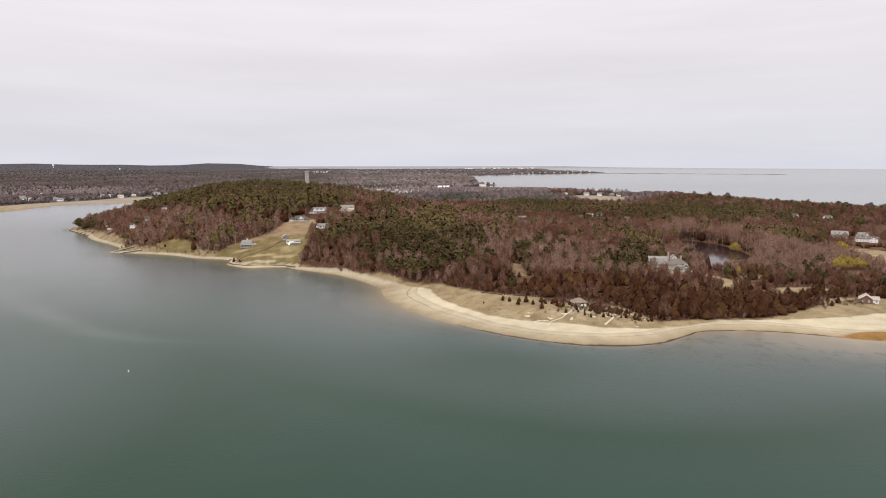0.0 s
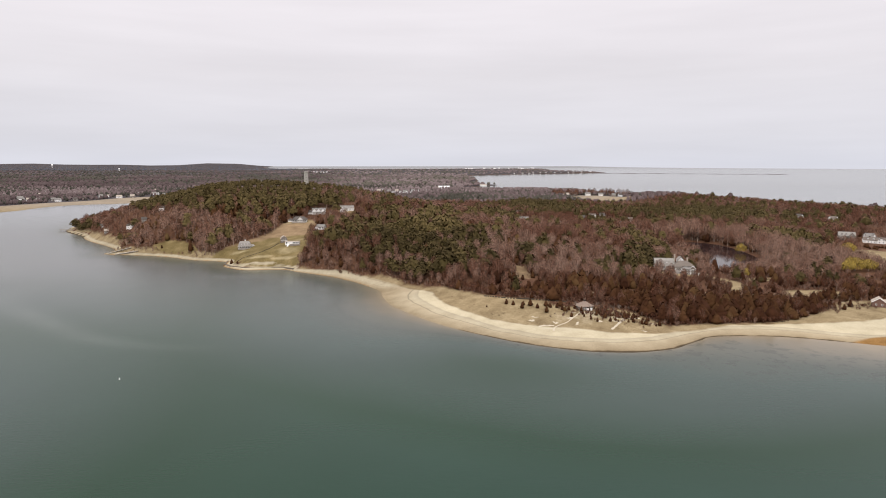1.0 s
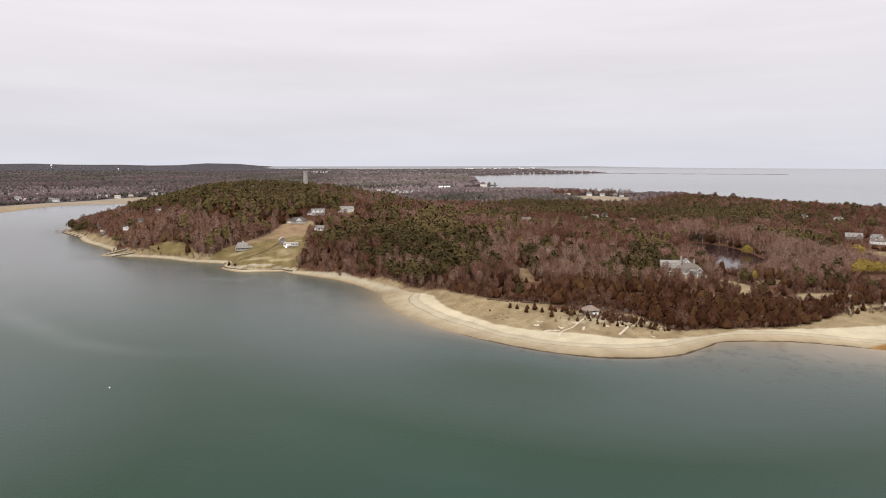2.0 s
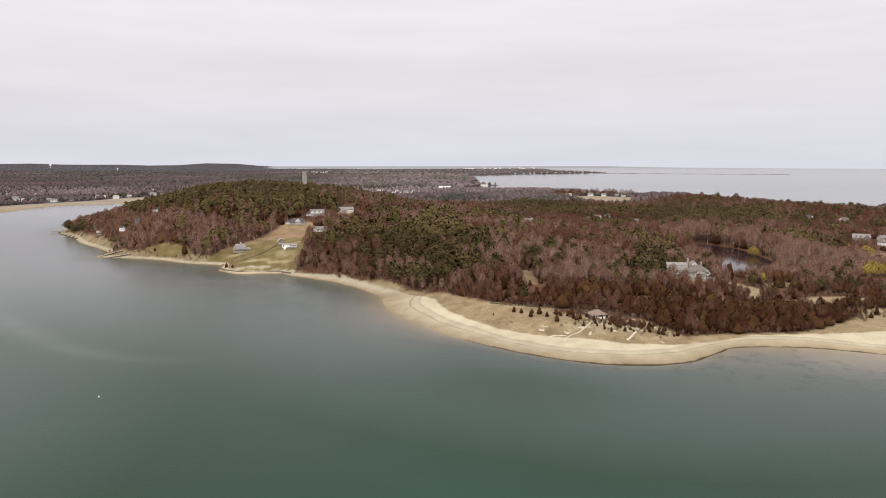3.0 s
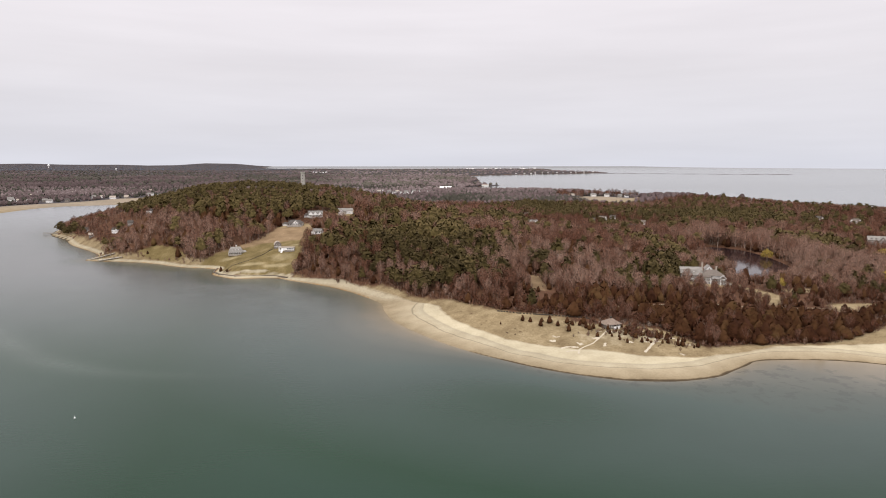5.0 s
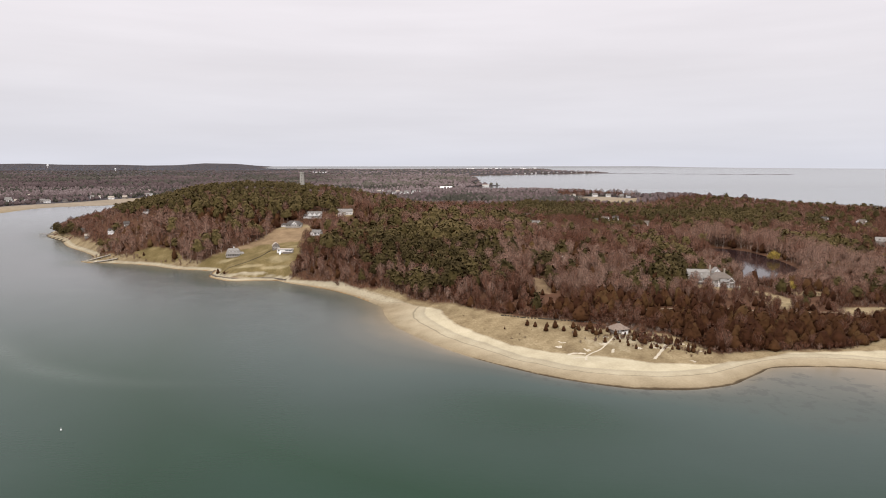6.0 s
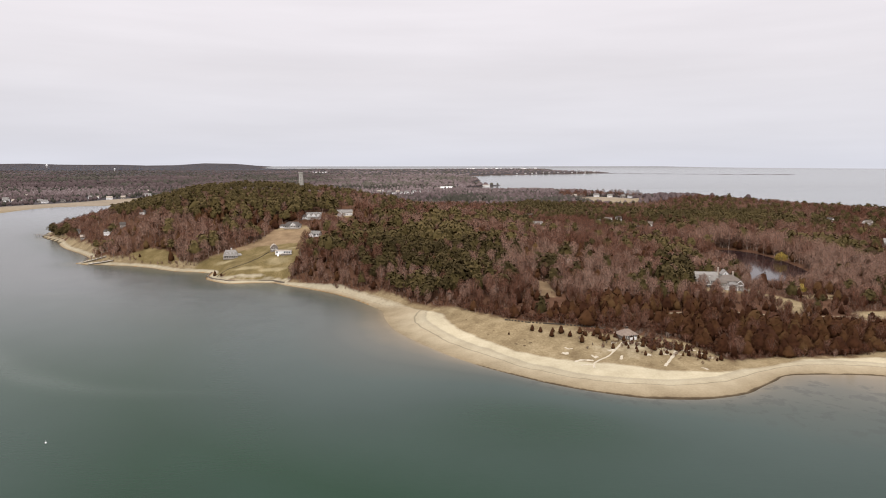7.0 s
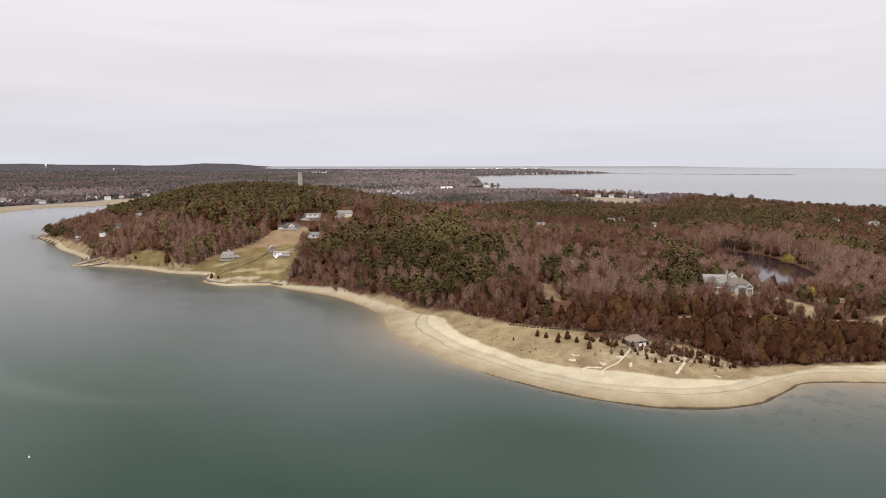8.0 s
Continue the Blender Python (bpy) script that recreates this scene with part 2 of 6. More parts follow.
M_ROOF_COTTAGE = plain_material("weathered_brown_shingles", (0.165, 0.122, 0.093), (0.30, 0.236, 0.188), 0.5, 0.9, 0.1, 0.3)
M_ROOF_BROWN = plain_material("grey_brown_roof", (0.12, 0.10, 0.084), (0.22, 0.188, 0.158), 0.6, 0.9, 0.1, 0.3)
M_BRICK = plain_material("red_brown_clapboard", (0.13, 0.075, 0.06), (0.23, 0.14, 0.11), 0.8, 0.85, 0.2, 0.2)
M_GLASS = plain_material("window_glass", (0.03, 0.035, 0.04), (0.06, 0.065, 0.07), 0.5, 0.08, 0.5)
M_GRANITE = plain_material("granite_blocks", (0.30, 0.285, 0.25), (0.46, 0.44, 0.39), 0.3, 0.9, 0.2, 0.3)
M_ROOF_PALE = plain_material("pale_cedar_roof", (0.20, 0.185, 0.165), (0.34, 0.32, 0.288), 0.6, 0.9, 0.1, 0.3)
M_CONCRETE = plain_material("pale_concrete", (0.42, 0.38, 0.31), (0.60, 0.55, 0.47), 0.4, 0.9, 0.15, 0.2)
M_QUAY = plain_material("weathered_quay_stone", (0.085, 0.068, 0.050), (0.20, 0.168, 0.128), 0.5, 0.9, 0.2, 0.5)
M_STONE = plain_material("seawall_stone", (0.032, 0.026, 0.020), (0.10, 0.084, 0.066), 0.5, 0.9, 0.2, 0.6)
M_WOOD = plain_material("grey_dock_timber", (0.25, 0.22, 0.19), (0.44, 0.40, 0.35), 0.8, 0.85, 0.2, 0.3)
M_PIPE_WHITE = plain_material("white_plastic", (0.72, 0.72, 0.70), (0.82, 0.82, 0.80), 1.0, 0.4)
M_DUNE_SAND = plain_material("dry_dune_sand", (0.40, 0.345, 0.25), (0.56, 0.495, 0.38), 0.3, 0.95, 0.1, 0.3)


def ground_material():
    m, n, l, b = node_material("land_surface", 0.95, 0.1)
    pos = n.new("ShaderNodeNewGeometry").outputs["Position"]
    n_wide, n_mid, n_fine = noise_node(n, l, 0.012, 4, pos), noise_node(n, l, 0.09, 5, pos), noise_node(n, l, 0.9, 4, pos)

    def mask(name, amount, soft, wob=n_mid):
        v = math_node(n, l, "ADD", attr_node(n, name), math_node(n, l, "MULTIPLY", math_node(n, l, "SUBTRACT", wob, 0.5), amount))
        return math_node(n, l, "ADD", math_node(n, l, "DIVIDE", v, soft), 0.5, True)
    both = math_node(n, l, "ADD", math_node(n, l, "MULTIPLY", n_mid, 0.6), math_node(n, l, "MULTIPLY", n_fine, 0.4))
    litter = ramp_node(n, l, both, [(0.3, (0.062, 0.030, 0.017)), (0.55, (0.114, 0.058, 0.033)), (0.75, (0.20, 0.112, 0.062))])
    dry = ramp_node(n, l, both, [(0.3, (0.125, 0.085, 0.043)), (0.52, (0.255, 0.196, 0.108)), (0.72, (0.38, 0.305, 0.185))])
    lawn = ramp_node(n, l, both, [(0.3, (0.092, 0.067, 0.026)), (0.5, (0.156, 0.118, 0.048)), (0.72, (0.27, 0.205, 0.102))])
    sand = ramp_node(n, l, both, [(0.3, (0.330, 0.290, 0.206)), (0.5, (0.405, 0.362, 0.262)), (0.72, (0.48, 0.438, 0.328))])
    col = mix_node(n, l, mask("dry", 14.0, 5.0), litter, dry)
    col = mix_node(n, l, mask("lawn", 12.0, 4.0), col, lawn)
    col = mix_node(n, l, mask("earth", 10.0, 5.0), col, ramp_node(n, l, both, [(0.3, (0.145, 0.095, 0.052)), (0.55, (0.245, 0.172, 0.098)), (0.75, (0.35, 0.262, 0.155))]))
    col = mix_node(n, l, math_node(n, l, "MULTIPLY", mask("pale", 7.0, 4.0), 0.42), col, ramp_node(n, l, both, [(0.3, (0.33, 0.27, 0.15)), (0.7, (0.50, 0.43, 0.27))]))
    # Far wooded ground takes the haze-greyed colour of the far woods.
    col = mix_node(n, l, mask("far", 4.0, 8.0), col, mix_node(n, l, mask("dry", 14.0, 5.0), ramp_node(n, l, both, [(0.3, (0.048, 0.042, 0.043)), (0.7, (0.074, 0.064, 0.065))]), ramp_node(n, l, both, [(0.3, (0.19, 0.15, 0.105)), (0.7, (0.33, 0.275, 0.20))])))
    col = mix_node(n, l, mask("sand", 4.0, 2.5), col, sand)
    col = mix_node(n, l, mask("path", 1.2, 1.0), col, mix_node(n, l, 0.45, sand, dry))
    # damp sand and the weed line by the water
    tide = attr_node(n, "tide")
    tide_w = math_node(n, l, "ADD", tide, math_node(n, l, "MULTIPLY", math_node(n, l, "SUBTRACT", n_mid, 0.5), 2.5))
    damp = ramp_node(n, l, math_node(n, l, "DIVIDE", tide_w, 40.0), [(0.0, (0.15, 0.125, 0.10)), (0.026, (0.22, 0.18, 0.145)), (0.04, (0.62, 0.545, 0.46)), (0.09, (0.70, 0.63, 0.545)),
             (0.24, (0.87, 0.81, 0.735)), (0.268, (0.90, 0.845, 0.775)), (0.279, (0.52, 0.49, 0.44)), (0.292, (0.94, 0.90, 0.84)), (0.36, (0.97, 0.94, 0.89)), (0.43, (0.84, 0.82, 0.78)), (0.46, (1.12, 1.09, 1.02)), (0.9, (1.12, 1.10, 1.04))])
    col = mix_node(n, l, mask("sand", 4.0, 2.5), col, mix_node(n, l, 1.0, col, damp, "MULTIPLY"))
    col = mix_node(n, l, mask("weed", 3.0, 2.5), col, ramp_node(n, l, both, [(0.3, (0.14, 0.07, 0.018)), (0.7, (0.30, 0.17, 0.06))]))
    col = mix_node(n, l, 0.35, col, mix_node(n, l, 1.0, col, ramp_node(n, l, n_wide, [(0.3, (0.6, 0.6, 0.6)), (0.7, (1.25, 1.22, 1.2))]), "MULTIPLY"))
    l.new(col, b.inputs["Base Color"])
    bump_node(n, l, b, n_fine, 0.5, 0.3)
    return m


def water_material():
    m, n, l, b = node_material("bay_water", 0.27, 0.5)
    calm = attr_node(n, "calm")
    l.new(math_node(n, l, "SUBTRACT", 0.22, math_node(n, l, "MULTIPLY", calm, 0.12)), b.inputs["Roughness"])
    b.inputs["IOR"].default_value = 1.195
    pos = n.new("ShaderNodeNewGeometry").outputs["Position"]
    wide, mid = noise_node(n, l, 0.006, 4, pos), noise_node(n, l, 0.035, 4, pos)
    d = attr_node(n, "depth")
    d = math_node(n, l, "ADD", d, math_node(n, l, "MULTIPLY", math_node(n, l, "SUBTRACT", mid, 0.5), 9.0))
    d = math_node(n, l, "DIVIDE", d, 160.0)
    # Stops 0.42 and 0.58 carry some sky reflection in their grey.
    deep = ramp_node(n, l, d, [(0.0, (0.23, 0.182, 0.118)), (0.03, (0.165, 0.140, 0.097)), (0.10, (0.100, 0.097, 0.074)), (0.22, (0.055, 0.066, 0.052)),
                               (0.42, (0.034, 0.056, 0.046)), (0.58, (0.026, 0.048, 0.038)), (0.80, (0.007, 0.031, 0.014)), (1.0, (0.013, 0.038, 0.025))])
    col = mix_node(n, l, 0.5, deep, mix_node(n, l, 1.0, deep, ramp_node(n, l, wide, [(0.3, (0.75, 0.78, 0.78)), (0.7, (1.25, 1.22, 1.22))]), "MULTIPLY"))
    weedy = math_node(n, l, "MULTIPLY", ramp_node(n, l, noise_node(n, l, 0.11, 4, pos, 0.65), [(0.52, (0, 0, 0)), (0.60, (1, 1, 1))]), ramp_node(n, l, d, [(0.03, (0, 0, 0)), (0.07, (1, 1, 1)), (0.30, (1, 1, 1)), (0.42, (0, 0, 0))]))
    col = mix_node(n, l, math_node(n, l, "MULTIPLY", math_node(n, l, "MULTIPLY", weedy, attr_node(n, "weeds")), 0.36), col, (0.030, 0.034, 0.028))
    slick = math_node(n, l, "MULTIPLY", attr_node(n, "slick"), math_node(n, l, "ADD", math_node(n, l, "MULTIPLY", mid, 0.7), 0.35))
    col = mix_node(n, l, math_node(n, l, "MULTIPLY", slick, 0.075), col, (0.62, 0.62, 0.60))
    # Silt plus sky sheen put into the colour: grey grows with distance.
    col = mix_node(n, l, math_node(n, l, "MULTIPLY", attr_node(n, "silt_sheen"), 0.85), col, ramp_node(n, l, mid, [(0.3, (0.102, 0.106, 0.102)), (0.7, (0.124, 0.128, 0.122))]))
    l.new(col, b.inputs["Base Color"])
    mapping = n.new("ShaderNodeMapping")
    mapping.inputs["Scale"].default_value = (0.35, 1.0, 1.0)
    mapping.inputs["Rotation"].default_value = (0, 0, 0.5)
    l.new(pos, mapping.inputs[0])
    ripple = noise_node(n, l, 0.55, 3, mapping.outputs[0])
    bump_node(n, l, b, ripple, 0.12, 0.4)
    return m


M_LAND, M_WATER = ground_material(), water_material()
m, n, l, b = node_material("dark_pond_water", 0.06, 0.5)
b.inputs["IOR"].default_value = 1.22
l.new(ramp_node(n, l, noise_node(n, l, 0.06), [(0.3, (0.018, 0.010, 0.010)), (0.7, (0.036, 0.022, 0.021))]), b.inputs["Base Color"])
M_POND = m

# ---------- ground and water ----------
TREE_LINE = [(400, 440), (345, 440), (330, 427), (300, 412), (278, 404), (248, 403), (224, 406), (196, 402), (188, 416), (182, 432), (168, 447), (150, 454), (142, 456), (126, 464), (104, 473),
             (88, 483), (68, 506), (55, 524), (32, 548), (11, 586), (-28, 623), (-72, 673)]
DUNES = np.array(TREE_LINE + [(-110, 640), (-10, 400), (150, 320), (400, 320)], float)
SAND_LINE = [(400, 412), (330, 396), (275, 399), (238, 401), (208, 392), (178, 385), (151, 389), (127, 401), (101, 413), (81, 431), (64, 460), (54, 482), (50, 500), (49, 514), (40, 526), (28, 541), (16, 563), (2, 589), (-26, 632), (-50, 652), (-78, 671)]
SANDS = np.array(SAND_LINE + [(-110, 650), (-30, 560), (-10, 400), (150, 320), (400, 320)], float)
WRACK = rounded([(62, 548), (46, 541), (37.8, 534), (32.8, 519), (33.4, 503), (42, 476), (53, 450), (61, 437), (77, 411), (89.5, 399), (105, 385.5), (130, 375), (152, 371), (176, 374),
                 (201, 386), (226, 393), (262, 389), (291, 373), (318, 361), (360, 363), (420, 378), (420, 500), (200, 560)])
HILL_LAWN = rounded([(-158, 702), (-182, 742), (-166, 772), (-128, 784), (-106, 832), (-76, 838), (-68, 802), (-72, 742), (-76, 680), (-120, 684)])
SHORE_LAWN = rounded([(-262, 808), (-212, 774), (-203, 784), (-226, 810), (-254, 822)])
FAR_FIELD = rounded([(560, 1590), (650, 1580), (770, 1850), (600, 1890)])
MANSION_YARD = rounded([(250, 566), (255, 550), (285, 545), (306, 547), (311, 570), (275, 581)])
GLADES = [MANSION_YARD, rounded([(304, 545), (311, 539), (319, 511), (300, 491), (290, 490), (291, 503), (303, 516)]), rounded([(120, 538), (131, 531), (139, 556), (135, 578), (124, 584), (121, 560)]),
          rounded([(172, 560), (180, 548), (186, 572), (178, 580)]), rounded([(-52, 872), (-28, 858), (-12, 872), (-30, 886)]),
          rounded([(330, 470), (372, 462), (376, 478), (340, 486)]), rounded([(345, 426), (400, 415), (400, 446), (352, 446)]), rounded([(492, 560), (560, 552), (606, 640), (566, 690), (528, 640)]),
          rounded([(334, 529), (359, 522), (363, 535), (338, 537)])]
TRACKS = [rounded([(150, 481), (195, 487), (222, 491), (252, 489), (285, 482), (322, 477), (334, 460), (350, 446), (362, 444)], False), rounded([(-60, 800), (-50, 830), (-54, 858), (-40, 868)], False)]


TERRACE = np.array([(-157, 735), (-154, 712), (-146, 701), (-131, 689), (-104, 690), (-76, 676)], float)
FOOTPATH = rounded([(-143, 698), (-127, 714), (-112, 730), (-104, 739)], False)


def tensor_axis(*runs):
    return np.unique(np.concatenate([np.linspace(a, b, c) for a, b, c in runs]))


def sheet(name, xs, ys, z_of, layers, material, label, category):
    gx, gy = np.meshgrid(xs, ys)
    x, y = gx.ravel(), gy.ravel()
    values = layers(x, y)
    z = z_of(x, y, values)
    nx, ny = len(xs), len(ys)
    i = (np.arange(ny - 1)[:, None] * nx + np.arange(nx - 1)).ravel()
    quads = np.stack([i, i + 1, i + nx + 1, i + nx], 1).astype(np.int32)
    me = bpy.data.meshes.new(name)
    me.vertices.add(len(x))
    me.vertices.foreach_set("co", np.stack([x, y, z], 1).astype(np.float32).ravel())
    me.loops.add(quads.size)
    me.loops.foreach_set("vertex_index", quads.ravel())
    me.polygons.add(len(quads))
    me.polygons.foreach_set("loop_start", np.arange(0, quads.size, 4, dtype=np.int32))
    me.update(calc_edges=True)
    me.polygons.foreach_set("use_smooth", np.ones(len(quads), bool))
    for key, v in values.items():
        a = me.attributes.new(key, "FLOAT", "POINT")
        a.data.foreach_set("value", v.astype(np.float32))
    me.materials.append(material)
    return tagged(new(name, me), label, category, kind="structure")


def marsh_depth(x, y):
    return 135 + 170 * np.exp(-((x + 690) / 120.0) ** 2 - ((y - 2000) / 260.0) ** 2)


def land_layers(x, y):
    s = inside_distance(x, y, SHORE)
    marsh = (y > 1350) & (x < -420) & (y < 2300)
    dry = np.maximum(np.minimum(inside_distance(x, y, DUNES), s), np.where(marsh & (s > 0), marsh_depth(x, y) - s, -99))
    dry = np.maximum(dry, inside_distance(x, y, FAR_FIELD))
    dry = dry - 16 * np.exp(-((x - 152) / 34.0) ** 2 - ((y - 447) / 12.0) ** 2)
    for g in GLADES:
        dry = np.maximum(dry, inside_distance(x, y, g))
    hill_lawn = inside_distance(x, y, HILL_LAWN)
    dry = np.maximum(dry, np.minimum(hill_lawn, 3.0))
    lawn = np.maximum(np.minimum(hill_lawn, 778 - y), inside_distance(x, y, SHORE_LAWN))
    lawn = np.minimum(lawn, 60)
    sand = np.maximum(inside_distance(x, y, SANDS), np.where(marsh, -9, np.where(y < 1300, 6.5 - s, -9)))
    left_shore = (x < -150) & (y < 1300)
    sand = np.maximum(sand, np.where(left_shore, 7.5 - s, -9))
    dry = np.maximum(dry, np.where(left_shore & (s > 0), 17 - s, -99))
    sand = np.maximum(sand, np.maximum(1.5 - line_distance(x, y, TERRACE), -9))
    walk_gap = 20 * np.exp(-(line_distance(x, y, FOOTPATH) / 1.3) ** 2)
    dry, lawn = dry - walk_gap, lawn - walk_gap
    sand = np.where((s < -25) & (y < 1300), -9, sand)
    path = np.full(x.shape, -50.0)
    for t in TRACKS:
        path = np.maximum(path, 1.0 - line_distance(x, y, t))
    weed = np.maximum(14 - np.hypot((x - 318) / 2.2, y - 350), np.where((x < 0) & (y > 570) & (y < 1300), 1.3 - np.abs(s - 0.4), -9))
    patchy = np.exp(-((x - 148) / 38.0) ** 2 - ((y - 420) / 26.0) ** 2)
    sand = np.maximum(sand, np.where(patchy > 0.05, -3.4 + 2.9 * patchy, -9))
    pale = np.maximum.reduce([1 - np.hypot((x - px) / a, (y - py) / c) for px, py, a, c in ((-121, 704, 12, 4.5), (-92, 698, 13, 4), (-91, 717, 12, 7), (-150, 752, 9, 4), (-82, 750, 8, 4))])
    # Mask for the ground colour that has distance haze painted in.
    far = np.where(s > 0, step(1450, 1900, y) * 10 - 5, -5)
    berm = inside_distance(x, y, WRACK)
    tide = np.where(berm > 0, 11.2 + berm, 11.2 * np.maximum(s, 0) / (np.maximum(s, 0) + np.maximum(-berm, 0.01))) - 2.2 * np.exp(-((x - 26) / 15.0) ** 2 - ((y - 548) / 22.0) ** 2)
    tide = tide + 1.9 * step(72, 46, x)
    bank = step(8, -30, x)
    tide = tide * (1 - bank) + bank * np.minimum(np.maximum(s, -20) * np.where(x < -90, 4.2, 1.5), 17)
    strip = line_distance(x, y, np.array([(-80, 671), (-28, 629), (-8, 599), (9, 570), (25, 549), (36, 537), (44, 528)], float))
    tide = np.maximum(tide, 18 - 2.4 * strip)
    earth = np.maximum.reduce([np.minimum(hill_lawn + 2, np.minimum(y - 772, 826 - y)), inside_distance(x, y, GLADES[2]) + 2, inside_distance(x, y, GLADES[3]) + 2])
    return {"earth": earth, "pale": pale * 6, "far": far, "shore": s, "dry": dry, "lawn": lawn, "sand": sand, "path": path, "tide": tide, "weed": weed}


def land_z(x, y, v):
    return ground_z(x, y)


AXIS_X = tensor_axis((-6000, -1000, 26), (-1000, -420, 48), (-420, -200, 44), (-200, 20, 58), (20, 340, 130), (340, 480, 34), (480, 1000, 38), (1000, 6000, 22))
AXIS_Y = tensor_axis((-1500, 320, 10), (320, 500, 90), (500, 720, 60), (720, 1000, 54), (1000, 1500, 40), (1500, 2600, 44), (2600, 4900, 70))
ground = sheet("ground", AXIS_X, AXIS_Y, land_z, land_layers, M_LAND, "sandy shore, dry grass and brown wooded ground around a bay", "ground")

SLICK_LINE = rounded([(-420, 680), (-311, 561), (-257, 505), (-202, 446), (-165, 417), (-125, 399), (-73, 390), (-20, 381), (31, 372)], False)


def water_layers(x, y):
    s = inside_distance(x, y, SHORE)
    d = -s
    # a broad sandy shelf in front of the beach, none under the hill
    shelf = np.exp(-((x - 300) / 125.0) ** 2 - ((y - 352) / 58.0) ** 2) + 0.45 * np.exp(-((x - 10) / 36.0) ** 2 - ((y - 490) / 60.0) ** 2)
    steep = np.exp(-((x - 120) / 72.0) ** 2 - ((y - 378) / 56.0) ** 2)
    d = d * (1 + 4 * steep) + 14 * np.minimum(steep * 1.6, 1)
    d = d * (1 - 0.75 * np.clip(shelf, 0, 1)) + 14 * step(540, 610, y)
    bank = np.exp(-((x + 235) / 160.0) ** 2 - ((y - 290) / 170.0) ** 2)
    # Depth capped past y 560, which keeps the water there paler.
    d = np.minimum(d, 160 - 122 * step(560, 760, y) * step(1500, 1200, x)) * (1 - 0.5 * bank)
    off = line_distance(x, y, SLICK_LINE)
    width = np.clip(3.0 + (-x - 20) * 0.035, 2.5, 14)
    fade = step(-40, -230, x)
    # Grey for silt and painted-in sky sheen rises from y 330 to 760.
    return {"weeds": step(50, 95, x) * step(520, 460, y), "silt_sheen": step(330, 760, y) * step(8, 40, -s), "calm": step(900, 1700, y), "depth": d, "slick": np.exp(-(off / width) ** 2) * fade}


WATER_X = tensor_axis((-6000, -1000, 24), (-1000, -420, 36), (-420, 60, 76), (60, 420, 72), (420, 1000, 16), (1000, 6000, 20))
WATER_Y = tensor_axis((-1500, 60, 12), (60, 330, 36), (330, 500, 60), (500, 720, 40), (720, 1100, 36), (1100, 2600, 36), (2600, 4900, 50))
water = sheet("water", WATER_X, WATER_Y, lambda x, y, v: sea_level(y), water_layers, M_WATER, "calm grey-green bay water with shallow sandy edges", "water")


def bm_object(name, bm, material, parent=None, label=""):
    me = bpy.data.meshes.new(name)
    bm.normal_update()
    bm.to_mesh(me)
    bm.free()
    if material:
        me.materials.append(material)
    ob = new(name, me)
    if parent:
        ob.parent = parent
    if label:
        ob["label"] = label
    return ob


bm = bmesh.new()
bm.faces.new([bm.verts.new((px, py, POND_LEVEL)) for px, py in POND])
pond = tagged(bm_object("pond", bm, M_POND), "dark still pond among bare trees", "pond", kind="structure")
if pond.data.polygons[0].normal.z < 0:
    pond.data.flip_normals()

# ---------- trees ----------
def tri_mesh(name, verts, tris, mats, mat_index, tone=None, normals=None):
    me = bpy.data.meshes.new(name)
    me.vertices.add(len(verts))
    me.vertices.foreach_set("co", np.ascontiguousarray(verts, np.float32).ravel())
    me.loops.add(tris.size)
    me.loops.foreach_set("vertex_index", np.ascontiguousarray(tris, np.int32).ravel())
    me.polygons.add(len(tris))
    me.polygons.foreach_set("loop_start", np.arange(0, tris.size, 3, dtype=np.int32))
    me.update(calc_edges=True)
    for k in mats:
        me.materials.append(k)
    me.polygons.foreach_set("material_index", np.ascontiguousarray(mat_index, np.int32))
    if normals is not None:
        a = me.attributes.new("custom_normal", "FLOAT_VECTOR", "POINT")
        a.data.foreach_set("vector", np.ascontiguousarray(normals, np.float32).ravel())
    a = me.attributes.new("tone", "FLOAT", "POINT")
    a.data.foreach_set("value", (np.full(len(verts), 0.5) if tone is None else tone).astype(np.float32))
    return me


def sticks(a, b, ra, rb, sides=3):
    """Tapered sticks from points a to b."""
    a, b = np.atleast_2d(a).astype(float), np.atleast_2d(b).astype(float)
    n = len(a)
    d = b - a
    d /= np.linalg.norm(d, axis=1)[:, None] + 1e-9
    u = np.cross(d, np.where(abs(d[:, 2:3]) > 0.9, [[1.0, 0, 0]], [[0, 0, 1.0]]))
    u /= np.linalg.norm(u, axis=1)[:, None] + 1e-9
    w = np.cross(d, u)
    ang = np.arange(sides) * 2 * np.pi / sides
    ring = np.cos(ang)[None, :, None] * u[:, None] + np.sin(ang)[None, :, None] * w[:, None]
    v = np.concatenate([a[:, None] + ring * np.reshape(ra, (-1, 1, 1)), b[:, None] + ring * np.reshape(rb, (-1, 1, 1))], 1)
    t = []
    for i in range(sides):
        j = (i + 1) % sides
        t += [(i, j, sides + j), (i, sides + j, sides + i)]
    t = np.array(t)[None] + (np.arange(n) * 2 * sides)[:, None, None]
    return v.reshape(-1, 3), t.reshape(-1, 3)


def slivers(a, b, width, r):
    """Thin triangles from a foot at a to a tip at b."""
    d = b - a
    side = np.cross(d, r.normal(size=d.shape))
    side /= np.linalg.norm(side, axis=1)[:, None] + 1e-9
    side *= np.reshape(width, (-1, 1)) / 2
    v = np.stack([a - side, a + side, b], 1).reshape(-1, 3)
    return v, np.arange(len(v)).reshape(-1, 3)


